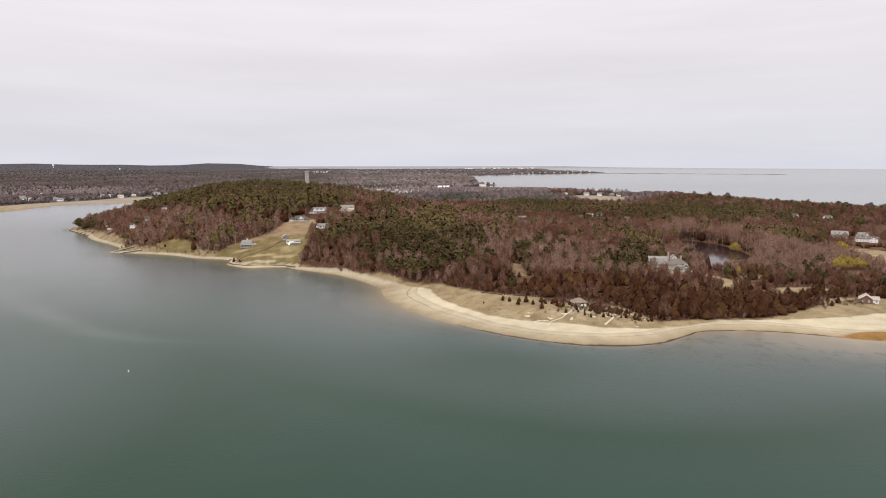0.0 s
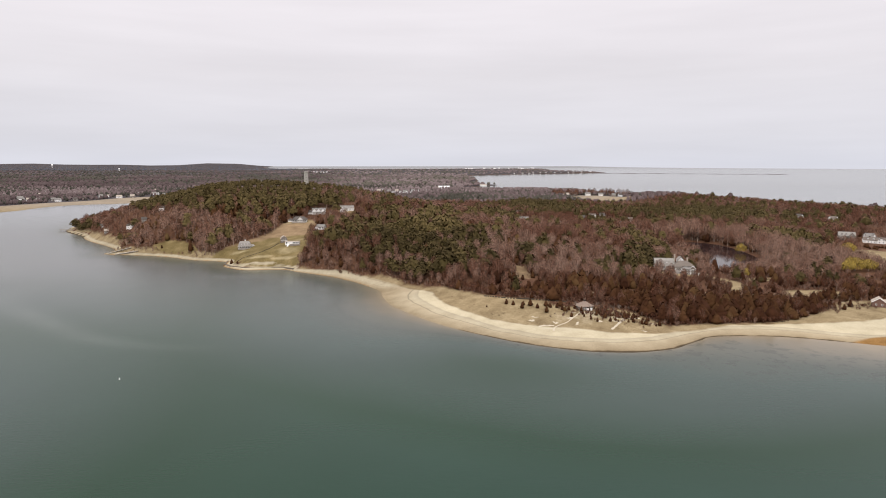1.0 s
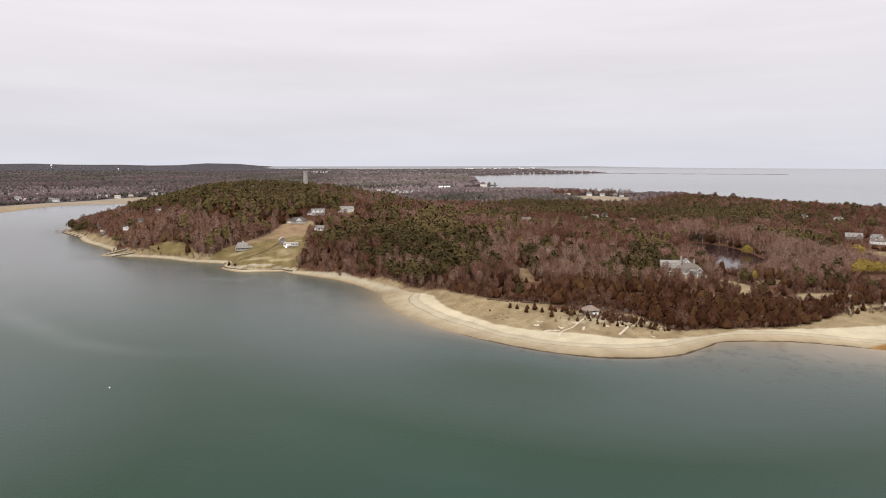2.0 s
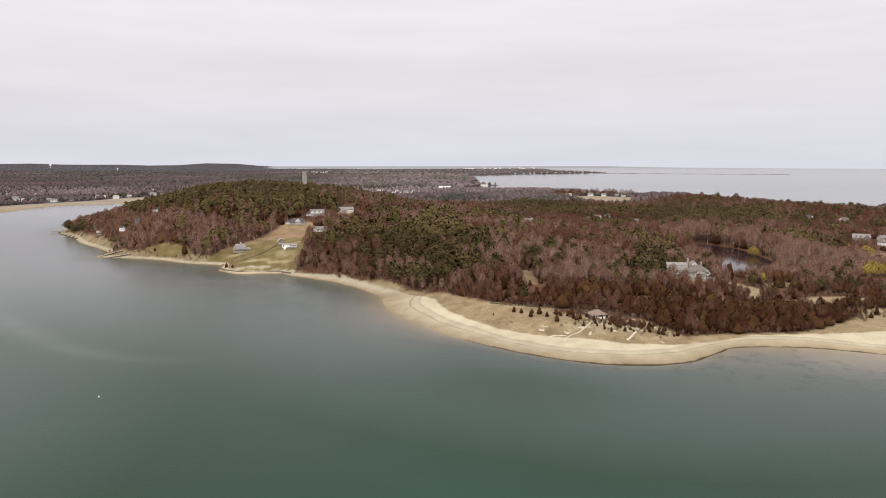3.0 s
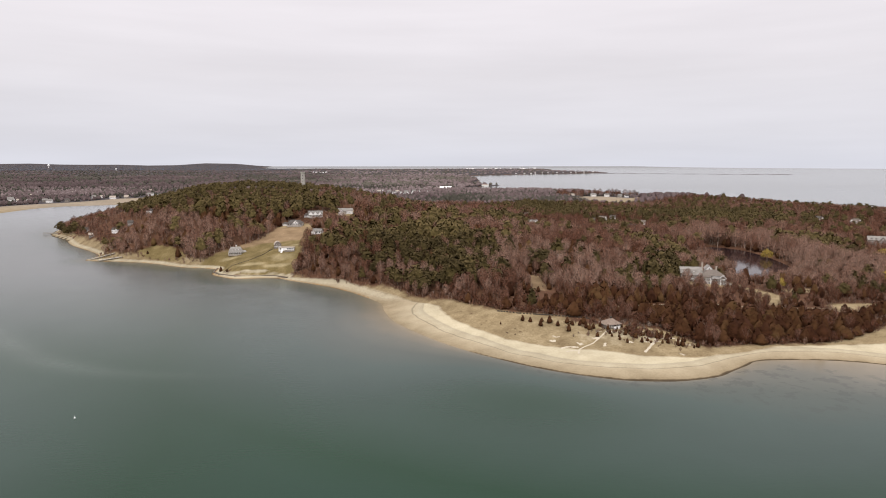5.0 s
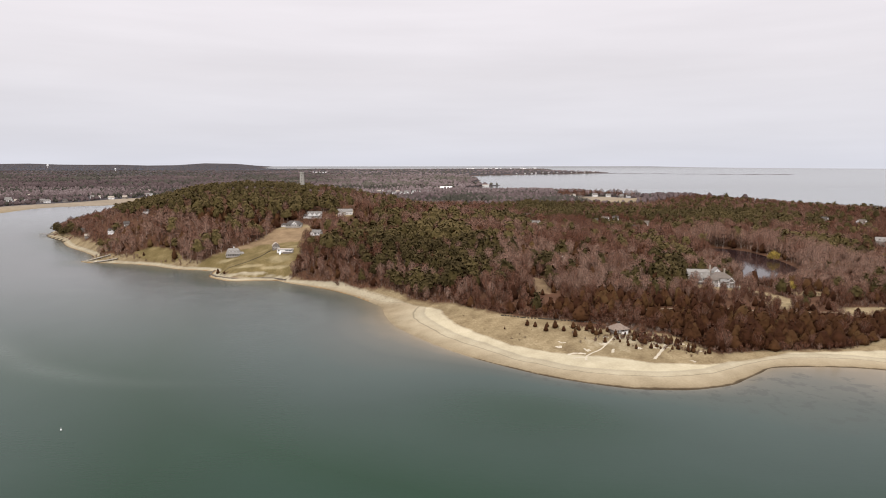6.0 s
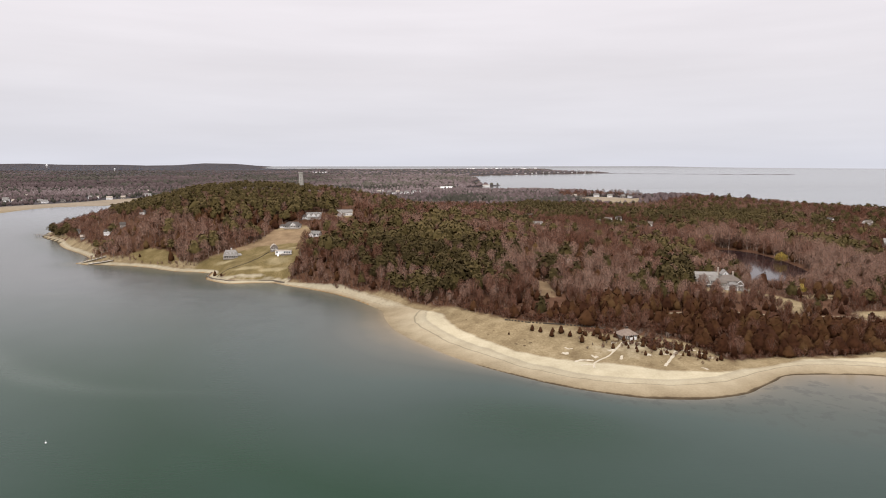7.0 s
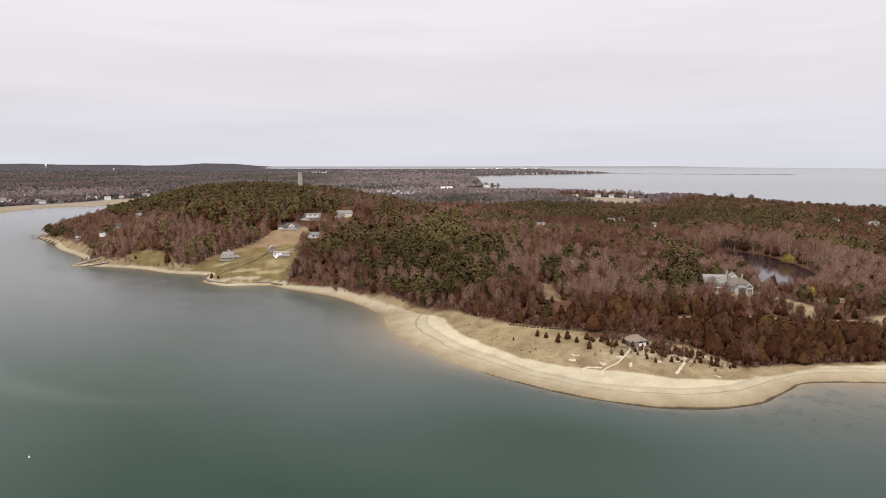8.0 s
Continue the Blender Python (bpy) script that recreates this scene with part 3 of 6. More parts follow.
def sprays(centre, size, flat, r, lift=None):
    """Small leafy triangles round given centres; flat: 0 any way up, 1 level."""
    n = len(centre)
    nrm = r.normal(size=(n, 3)) * (1 - flat) + np.array([0, 0, 1.0]) * flat
    if lift is not None:
        nrm += lift
    nrm /= np.linalg.norm(nrm, axis=1)[:, None] + 1e-9
    u = np.cross(nrm, r.normal(size=(n, 3)))
    u /= np.linalg.norm(u, axis=1)[:, None] + 1e-9
    w = np.cross(nrm, u)
    size = np.reshape(size, (-1, 1))
    k = r.uniform(0.6, 1.2, (n, 3))
    v = np.stack([centre + u * size * k[:, :1], centre + (-0.5 * u + 0.8 * w) * size * k[:, 1:2], centre + (-0.5 * u - 0.8 * w) * size * k[:, 2:]], 1)
    return v.reshape(-1, 3), np.arange(3 * n).reshape(-1, 3)


def joined(parts, centre=None, up=0.45):
    """Parts in one; with a centre, leafy ones are shaded as a rounded crown about it, else as round stems."""
    vs, ts, ms, off = [], [], [], 0
    for (v, t), m in parts:
        vs.append(v)
        ts.append(t + off)
        ms.append(np.full(len(t), m))
        off += len(v)
    v, t, m = np.concatenate(vs), np.concatenate(ts), np.concatenate(ms)
    if centre is None:
        nrm = v * np.array([1.0, 1, 0]) + np.array([0, 0, 0.004])
    else:
        nrm = (v - centre) * np.array([1.0, 1.0, 0.8])
        nrm /= np.linalg.norm(nrm, axis=1)[:, None] + 1e-9
        nrm += np.array([0, 0, up])
    nrm /= np.linalg.norm(nrm, axis=1)[:, None] + 1e-9
    face = np.cross(v[t[:, 1]] - v[t[:, 0]], v[t[:, 2]] - v[t[:, 0]])
    flip = (face * nrm[t].mean(1)).sum(1) < 0
    t[flip] = t[flip][:, [0, 2, 1]]
    return v, t, m, nrm


def lumpy(rings, seed, k=7, rough=0.22):
    """A closed uneven core: rings of (height, radius), capped at the top."""
    r = np.random.default_rng(seed + 5000)
    out = []
    for z, rad in rings:
        a = np.arange(k) * 2 * np.pi / k + r.uniform(0, 0.8)
        rr = rad * r.uniform(1 - rough, 1 + 0.82 * rough, k)
        out.append(np.stack([np.cos(a) * rr, np.sin(a) * rr, z + r.normal(0, 0.025 + 0.1 * (rough - 0.22), k)], 1))
    v = np.concatenate(out + [np.array([[0, 0, rings[-1][0] + rings[-1][1] * 0.8]])])
    t = []
    for j in range(len(rings) - 1):
        for i in range(k):
            n = (i + 1) % k
            t += [(j * k + i, j * k + n, j * k + k + n), (j * k + i, j * k + k + n, j * k + k + i)]
    j = (len(rings) - 1) * k
    t += [(j + i, j + (i + 1) % k, len(v) - 1) for i in range(k)]
    return v, np.array(t)


def bare_tree(seed, limbs=6, twigs=110, fat=1.0, hazy=True):
    """Leafless hardwood one metre high: trunk and limbs that fan out, and a dome of fine upswept twigs."""
    r = np.random.default_rng(seed)
    fork = r.uniform(0.12, 0.26)
    lean = r.normal(0, 0.03, 2)
    root = np.array([lean[0] * 0.5, lean[1] * 0.5, fork])
    top = np.array([lean[0], lean[1], 0.86])
    wood = [sticks([[0, 0, -0.06]], [root], 0.020 * fat, 0.015 * fat, 4), sticks([root], [top], 0.013 * fat, 0.004, 3)]
    crown_r, crown_h = r.uniform(0.26, 0.36), r.uniform(0.40, 0.48)
    centre = np.array([lean[0], lean[1], 1 - crown_h])
    ang = np.arange(limbs) * 2.4 + r.uniform(0, 6)
    z0 = r.uniform(fork * 0.85, fork + 0.2, limbs)
    feet = np.stack([lean[0] * z0, lean[1] * z0, z0], 1)
    out = crown_r * r.uniform(0.45, 0.85, limbs)
    tips = centre + np.stack([np.cos(ang) * out, np.sin(ang) * out, r.uniform(0.25, 0.8, limbs) * crown_h], 1)
    wood.append(sticks(feet, tips, np.full(limbs, 0.009 * fat), np.full(limbs, 0.003)))
    if limbs > 4:
        mid = feet + (tips - feet) * r.uniform(0.35, 0.6, limbs)[:, None]
        fork_tips = mid + (tips - mid) * r.uniform(0.8, 1.05, limbs)[:, None] + np.stack([r.normal(0, 0.09, limbs), r.normal(0, 0.09, limbs), r.uniform(-0.02, 0.1, limbs)], 1)
        wood.append(sticks(mid, fork_tips, np.full(limbs, 0.006 * fat), np.full(limbs, 0.002)))
    d = r.normal(size=(twigs, 3))
    d[:, 2] = np.abs(d[:, 2]) * 1.3 - 0.55
    d /= np.linalg.norm(d, axis=1)[:, None]
    lobes = 1 + 0.12 * np.sin(np.arctan2(d[:, 1], d[:, 0]) * 3 + seed)[:, None]
    end = centre + d * r.uniform(0.80, 1.03, twigs)[:, None] * lobes * np.array([crown_r, crown_r, crown_h])
    sweep = end - (root - np.array([0, 0, 0.12]))
    sweep /= np.linalg.norm(sweep, axis=1)[:, None]
    tw = slivers(end - sweep * r.uniform(0.2, 0.5, twigs)[:, None], end, r.uniform(0.008, 0.016, twigs) * fat * (110 / twigs) ** 0.6, r)
    # the fine twigs inside the crown, too many to see one by one, in a colour darkened as crown shade
    k = 9 if twigs > 60 else 6
    rings = [(fork, crown_r * 0.45), (centre[2] - crown_h * 0.30, crown_r * 0.80), (centre[2] + crown_h * 0.22, crown_r * 0.88), (centre[2] + crown_h * 0.60, crown_r * 0.68), (centre[2] + crown_h * 0.84, crown_r * 0.36)]
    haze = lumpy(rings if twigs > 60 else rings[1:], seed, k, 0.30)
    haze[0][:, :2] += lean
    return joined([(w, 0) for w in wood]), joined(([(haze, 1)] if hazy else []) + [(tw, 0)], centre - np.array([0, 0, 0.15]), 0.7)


def pine_tree(seed, boughs=26, per=5, size=0.062):
    """White pine one metre high: trunk, and tiers of flat sprays."""
    r = np.random.default_rng(seed)
    wood = [sticks([[0, 0, -0.06]], [[0, 0, 0.93]], 0.017, 0.004, 4)]
    u = np.sort(r.uniform(0.22, 0.97, boughs))
    wide = r.uniform(0.30, 0.40)
    reach = wide * np.clip(1.12 - u, 0.1, 0.75) ** 0.62 * 1.25 * r.uniform(0.65, 1.15, boughs)
    ang = np.arange(boughs) * 2.4 + r.normal(0, 0.4, boughs)
    c, s_ = [], []
    for i in range(boughs):
        f = np.sqrt(r.uniform(0.08, 1.05, per))
        spread = r.normal(0, 0.16, per)
        c.append(np.stack([np.cos(ang[i] + spread) * reach[i] * f, np.sin(ang[i] + spread) * reach[i] * f, u[i] + 0.05 * f + r.normal(0, 0.012, per)], 1))
        s_.append(size * r.uniform(0.7, 1.3, per))
    c, s_ = np.concatenate(c), np.concatenate(s_)
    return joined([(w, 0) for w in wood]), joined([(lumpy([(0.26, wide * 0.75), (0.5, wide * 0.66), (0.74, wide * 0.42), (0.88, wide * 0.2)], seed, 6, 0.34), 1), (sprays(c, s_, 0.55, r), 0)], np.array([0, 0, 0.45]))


def round_pine(seed, clumps=9, per=11, size=0.095):
    """Old pine one metre high: flat needle clumps in uneven layers on a bare lower trunk."""
    r = np.random.default_rng(seed)
    wood = [sticks([[0, 0, -0.06]], [[0, 0, 0.86]], 0.019, 0.005, 4)]
    a = np.arange(clumps) * 2.4 + r.uniform(0, 6)
    f = (np.arange(clumps) + 0.5) / clumps
    cz = 0.94 - 0.56 * f + r.normal(0, 0.03, clumps)
    reach = r.uniform(0.30, 0.40)
    rad = reach * np.sqrt(f * 0.9) * r.uniform(0.55, 1.05, clumps)
    cc = np.stack([np.cos(a) * rad, np.sin(a) * rad, cz], 1)
    d = r.normal(size=(clumps, per, 3))
    d[:, :, 2] = np.abs(d[:, :, 2]) - 0.2
    d /= np.linalg.norm(d, axis=2)[:, :, None]
    c = (cc[:, None] + d * np.array([0.19, 0.19, 0.07]) * r.uniform(0.5, 1.1, (clumps, per, 1))).reshape(-1, 3)
    if per > 10:
        wood.append(sticks(np.stack([np.zeros(clumps), np.zeros(clumps), cz - 0.06], 1), cc, np.full(clumps, 0.007), np.full(clumps, 0.003)))
    core = lumpy([(0.36, reach * 0.55), (0.56, reach * 0.80), (0.74, reach * 0.60), (0.88, reach * 0.28)], seed, 6, 0.38)
    return joined([(w, 0) for w in wood]), joined([(core, 1), (sprays(c, size * r.uniform(0.7, 1.25, len(c)), 0.45, r, d.reshape(-1, 3) * 1.2), 0)], np.array([0, 0, 0.42]))


def far_tree(seed, tall=False):
    """A distant tree one metre high: a lumpy open-bottomed crown."""
    r = np.random.default_rng(seed)
    k = 5
    rings = []
    for z, rad in (((0.12, 0.30), (0.5, 0.40), (0.85, 0.22)) if not tall else ((0.1, 0.30), (0.5, 0.24), (0.8, 0.12))):
        a = np.arange(k) * 2 * np.pi / k + r.uniform(0, 1.2)
        rr = rad * r.uniform(0.7, 1.3, k)
        rings.append(np.stack([np.cos(a) * rr, np.sin(a) * rr, z + r.normal(0, 0.06, k)], 1))
    v = np.concatenate(rings + [np.array([[r.normal(0, 0.06), r.normal(0, 0.06), 1.0]])])
    t = []
    for j in range(2):
        for i in range(k):
            n = (i + 1) % k
            t += [(j * k + i, j * k + n, j * k + k + n), (j * k + i, j * k + k + n, j * k + k + i)]
    t += [(2 * k + i, 2 * k + (i + 1) % k, 3 * k) for i in range(k)]
    return joined([(sticks([[0, 0, -0.05]], [[0, 0, 0.3]], 0.03, 0.02, 3), 0)]), joined([((v, np.array(t)), 0)], np.array([0, 0, 0.35]), 0.3)


def cedar_tree(seed, n=80, size=0.085, wide=None):
    """Red cedar one metre high: a dense pointed cone to the ground."""
    r = np.random.default_rng(seed)
    wood = [sticks([[0, 0, -0.06]], [[0, 0, 0.8]], 0.02, 0.005, 3)]
    wide = r.uniform(0.30, 0.46) if wide is None else wide
    u = 1 - np.sqrt(r.uniform(0.0, 1, n)) * 0.97
    a = r.uniform(0, 2 * np.pi, n)
    rad = wide * (1 - u) ** 0.72 * np.clip(0.55 + u * 3, 0, 1) * (1 + 0.16 * np.sin(a * 3 + seed + u * 9)) * r.uniform(0.72, 1.05, n)
    c = np.stack([np.cos(a) * rad, np.sin(a) * rad, u], 1)
    out = np.stack([np.cos(a), np.sin(a), np.full(n, 0.35)], 1) * 2.0
    core = lumpy([(0.03, wide * 0.62), (0.22, wide * 0.80), (0.45, wide * 0.60), (0.68, wide * 0.38), (0.84, wide * 0.18)], seed)
    return joined([(w, 0) for w in wood]), joined([(core, 0), (sprays(c, size * r.uniform(0.7, 1.3, n), 0.0, r, out), 0)], np.array([0, 0, 0.3]), 0.25)


def broad_willow(seed, n=420):
    r = np.random.default_rng(seed)
    d = r.normal(size=(n, 3))
    d[:, 2] = abs(d[:, 2])
    d /= np.linalg.norm(d, axis=1)[:, None]
    lob = 1 + 0.2 * np.sin(np.arctan2(d[:, 1], d[:, 0]) * 4 + seed)
    p = d * np.array([0.55, 0.55, 0.62]) * (r.uniform(0.55, 1.03, n) * lob)[:, None] + np.array([0, 0, 0.36])
    q = p - np.stack([r.normal(0, 0.03, n), r.normal(0, 0.03, n), r.uniform(0.08, 0.24, n)], 1)
    wood = [sticks([[0, 0, -0.05]], [[0, 0, 0.35]], 0.03, 0.024, 5)]
    ang = np.arange(7) * 0.9
    wood.append(sticks(np.tile([0, 0, 0.33], (7, 1)), np.stack([np.cos(ang) * 0.36, np.sin(ang) * 0.36, np.full(7, 0.72)], 1), np.full(7, 0.016), np.full(7, 0.005)))
    return joined([(w, 0) for w in wood]), joined([(lumpy([(0.28, 0.42), (0.5, 0.55), (0.72, 0.46), (0.90, 0.22)], seed, 9, 0.34), 1), (slivers(p, q, r.uniform(0.015, 0.03, n), r), 0)], np.array([0, 0, 0.4]))


def forest(name, templates, x, y, height, mats, label, category="trees", spread=1.0, tone=None, r=None, rounded_shade=True):
    """Many trees as one object, each from one of the templates."""
    n = len(x)
    if not n:
        return None
    z = ground_z(x, y)
    turn = r.uniform(0, 2 * np.pi, n)
    which = r.integers(0, len(templates), n)
    wide = height * r.uniform(0.88, 1.25, n) * spread
    tone = r.uniform(0.2, 0.8, n) if tone is None else tone
    vs, ts, ms, tn, ns, off = [], [], [], [], [], 0
    for k, (wood, leaf) in enumerate(templates):
        idx = np.nonzero(which == k)[0]
        if not len(idx):
            continue
        v = np.concatenate([wood[0], leaf[0]])
        t = np.concatenate([wood[1], leaf[1] + len(wood[0])])
        m = np.concatenate([np.zeros(len(wood[1]), int), 1 + leaf[2]])
        c, s_ = np.cos(turn[idx])[:, None], np.sin(turn[idx])[:, None]
        px = (v[None, :, 0] * c - v[None, :, 1] * s_) * wide[idx][:, None] + x[idx][:, None]
        py = (v[None, :, 0] * s_ + v[None, :, 1] * c) * wide[idx][:, None] + y[idx][:, None]
        pz = v[None, :, 2] * height[idx][:, None] + z[idx][:, None]
        vs.append(np.stack([px, py, pz], 2).reshape(-1, 3))
        nn = np.concatenate([wood[3], leaf[3]])
        ns.append(np.stack([nn[None, :, 0] * c - nn[None, :, 1] * s_, nn[None, :, 0] * s_ + nn[None, :, 1] * c, np.broadcast_to(nn[None, :, 2], (len(idx), len(nn)))], 2).reshape(-1, 3))
        ts.append((t[None] + (np.arange(len(idx)) * len(v))[:, None, None] + off).reshape(-1, 3))
        ms.append(np.tile(m, len(idx)))
        tn.append(np.repeat(tone[idx], len(v)))
        off += len(v) * len(idx)
    me = tri_mesh(name, np.concatenate(vs), np.concatenate(ts), mats, np.concatenate(ms), np.concatenate(tn), np.concatenate(ns) if rounded_shade else None)
    return tagged(new(name, me), label, category, kind="stuff")


def single_tree_maker(name, templates, mats, label, category, group):
    """Trees that can be told apart: an Empty with trunk and crown; alike ones share their meshes."""
    data = []
    for wood, leaf in templates:
        data.append((tri_mesh(name + "_trunk", wood[0], wood[1], mats[:1], wood[2], None, wood[3]), tri_mesh(name + "_crown", leaf[0], leaf[1], mats[1:], leaf[2], None, leaf[3])))

    def plant(x, y, height, r, wide=1.0, text="", lift=0.0):
        base = tagged(new(name), text or label, category, group)
        base.empty_display_size = 0.5
        w = height * wide * r.uniform(0.9, 1.2)
        base.matrix_world = Matrix.LocRotScale((x, y, ground_at(x, y) + lift), Euler((0, 0, r.uniform(0, 6.28))), (w, w, height))
        wood, leaf = data[r.integers(0, len(data))]
        new("trunk", wood).parent = base
        new("crown", leaf).parent = base
        return base
    return plant


def scatter(x0, x1, y0, y1, gap, r):
    nx, ny = int((x1 - x0) / gap), int((y1 - y0) / gap)
    gx, gy = np.meshgrid(np.arange(nx), np.arange(ny))
    x = x0 + (gx.ravel() + r.uniform(0, 1, nx * ny)) * gap
    y = y0 + (gy.ravel() + r.uniform(0, 1, nx * ny)) * gap
    return x, y


BUILT = []   # (x, y, radius) of yards kept free of trees


def free_of(x, y, margin=0.0):
    ok = (inside_distance(x, y, SHORE) > 13) & (inside_distance(x, y, POND) < -3) & (inside_distance(x, y + 9, POND) < 0) & (inside_distance(x, y, DUNES) < 0)
    for g in [HILL_LAWN, SHORE_LAWN, FAR_FIELD] + GLADES:
        ok &= inside_distance(x, y, g) < -margin
    for t in TRACKS:
        ok &= line_distance(x, y, t) > 3.0
    for bx, by, br in BUILT:
        ok &= (x - bx) ** 2 + (y - by) ** 2 > br * br
    return ok

# ---------- buildings ----------
def add_box(bm, x0, x1, y0, y1, z0, z1):
    v = [bm.verts.new(p) for p in ((x0, y0, z0), (x1, y0, z0), (x1, y1, z0), (x0, y1, z0), (x0, y0, z1), (x1, y0, z1), (x1, y1, z1), (x0, y1, z1))]
    for f in ((0, 3, 2, 1), (4, 5, 6, 7), (0, 1, 5, 4), (1, 2, 6, 5), (2, 3, 7, 6), (3, 0, 4, 7)):
        bm.faces.new([v[i] for i in f])


def add_prism(bm, profile, x0, x1):
    """A (y, z) outline drawn out along x."""
    a = [bm.verts.new((x0, y, z)) for y, z in profile]
    b = [bm.verts.new((x1, y, z)) for y, z in profile]
    n = len(profile)
    bm.faces.new(a[::-1])
    bm.faces.new(b)
    for i in range(n):
        j = (i + 1) % n
        bm.faces.new((a[i], a[j], b[j], b[i]))
    bmesh.ops.recalc_face_normals(bm, faces=bm.faces[:])


def box_part(name, parent, material, x0, x1, y0, y1, z0, z1, label="", bevel=0.0):
    bm = bmesh.new()
    add_box(bm, x0, x1, y0, y1, z0, z1)
    if bevel:
        bmesh.ops.bevel(bm, geom=bm.edges[:], offset=bevel, segments=1, affect="EDGES")
    return bm_object(name, bm, material, parent, label)


def window_mesh(w, h):
    bm = bmesh.new()
    t = 0.14
    for x0, x1, z0, z1 in ((-w / 2, -w / 2 + t, 0, h), (w / 2 - t, w / 2, 0, h), (-w / 2 + t, w / 2 - t, 0, t), (-w / 2 + t, w / 2 - t, h - t, h), (-w / 2 + t, w / 2 - t, h / 2 - t / 3, h / 2 + t / 3)):
        add_box(bm, x0, x1, -0.12, 0.05, z0, z1)
    me = bpy.data.meshes.new("window")
    bm.to_mesh(me)
    bm.free()
    me.materials.append(M_WHITE)
    bm = bmesh.new()
    add_box(bm, -w / 2 + t, w / 2 - t, -0.05, 0.0, t, h - t)
    pane = bpy.data.meshes.new("pane")
    bm.to_mesh(pane)
    bm.free()
    pane.materials.append(M_GLASS)
    return me, pane


WINDOWS = {"small": window_mesh(1.1, 1.5), "tall": window_mesh(1.4, 2.1), "wide": window_mesh(2.4, 2.0)}


def add_window(parent, kind, m):
    frame_me, pane_me = WINDOWS[kind]
    w = new("window", frame_me)
    w.parent, w.matrix_basis = parent, m
    new("pane", pane_me).parent = w
    return w


def roof_profile(kind, d, h, rise):
    if kind == "gambrel":
        return [(-d / 2, h), (-d * 0.30, h + rise * 0.66), (0, h + rise), (d * 0.30, h + rise * 0.66), (d / 2, h)]
    return [(-d / 2, h), (0, h + rise), (d / 2, h)]


def block(house, m, w, d, h, rise, kind, wall_mat, roof_mat, rows=2, cols=4, win="small", sides=True, foot=2.5):
    """One wing: walls to a gable, roof slabs, windows on front and ends; m places it within the house."""
    prof = roof_profile(kind, d, h, rise)
    bm = bmesh.new()
    add_prism(bm, [(-d / 2, -foot)] + prof + [(d / 2, -foot)], -w / 2, w / 2)
    wall = bm_object("wall", bm, wall_mat, house)
    wall.matrix_basis = m
    bm = bmesh.new()
    over, t = 0.55, 0.32
    for (ya, za), (yb, zb) in zip(prof[:-1], prof[1:]):
        run = math.hypot(yb - ya, zb - za)
        dy, dz = (yb - ya) / run, (zb - za) / run
        lo_a = over if (ya, za) == prof[0] else 0.0
        lo_b = over if (yb, zb) == prof[-1] else 0.0
        a, b = (ya - dy * lo_a, za - dz * lo_a), (yb + dy * lo_b, zb + dz * lo_b)
        nrm = (-dz, dy)
        add_prism(bm, [(a[0] + nrm[0] * 0.01, a[1] + nrm[1] * 0.01), (b[0] + nrm[0] * 0.01, b[1] + nrm[1] * 0.01), (b[0] + nrm[0] * t, b[1] + nrm[1] * t), (a[0] + nrm[0] * t, a[1] + nrm[1] * t)], -w / 2 - 0.5, w / 2 + 0.5)
    add_box(bm, -w / 2 - 0.5, w / 2 + 0.5, -0.22, 0.22, h + rise + 0.12, h + rise + 0.42)
    roof = bm_object("roof", bm, roof_mat, house)
    roof.matrix_basis = m
    wh = {"small": 1.5, "tall": 2.1, "wide": 2.0}[win]
    for row in range(rows):
        z = 0.95 + row * 2.9
        if z + wh > h + 0.2:
            break
        for c in range(cols):
            add_window(house, win, m @ pose(-w / 2 + w * (c + 0.5) / cols, -d / 2, z))
    if sides:
        for sgn in (-1, 1):
            for row in range(rows + 1):
                z = 0.95 + row * 2.9
                if z + 1.5 > h + rise * 0.62:
                    break
                for c in ((-0.22, 0.22) if row < rows else (0,)):
                    add_window(house, "small", m @ pose(sgn * w / 2, c * d * (0.9 if row else 1.0), z, 0, 0, 90 * sgn))
    return wall


def hip_block(house, m, w, d, h, rise, ridge, wall_mat, roof_mat, rows=2, cols=4, win="small", kick=0.0, foot=2.5, over=0.7):
    """A wing under a hipped roof; kick: share of the run taken by a steeper lower slope."""
    bm = bmesh.new()
    add_box(bm, -w / 2, w / 2, -d / 2, d / 2, -foot, h)
    bm_object("wall", bm, wall_mat, house).matrix_basis = m
    rings = [(w / 2 + over, d / 2 + over, h - 0.35), (w / 2 + over, d / 2 + over, h - 0.05)]
    if kick:
        rings.append((w / 2 - (w - ridge) / 2 * kick, d / 2 * (1 - kick), h + rise * 0.62))
    rings.append((ridge / 2 + 0.1, 0.15, h + rise))
    bm = bmesh.new()
    loops = [[bm.verts.new((sx * a, sy * b, z)) for sx, sy in ((-1, -1), (1, -1), (1, 1), (-1, 1))] for a, b, z in rings]
    bm.faces.new(loops[0][::-1])
    bm.faces.new(loops[-1])
    for lo, hi in zip(loops[:-1], loops[1:]):
        for i in range(4):
            bm.faces.new((lo[i], lo[(i + 1) % 4], hi[(i + 1) % 4], hi[i]))
    bmesh.ops.recalc_face_normals(bm, faces=bm.faces[:])
    bm_object("roof", bm, roof_mat, house).matrix_basis = m
    for row in range(rows):
        z = 0.9 + row * 3.0
        for c in range(cols):
            add_window(house, win, m @ pose(-w / 2 + w * (c + 0.5) / cols, -d / 2, z))
        for sgn in (-1, 1):
            for c in (-0.25, 0.25):
                add_window(house, "small", m @ pose(sgn * w / 2, c * d, z, 0, 0, 90 * sgn))


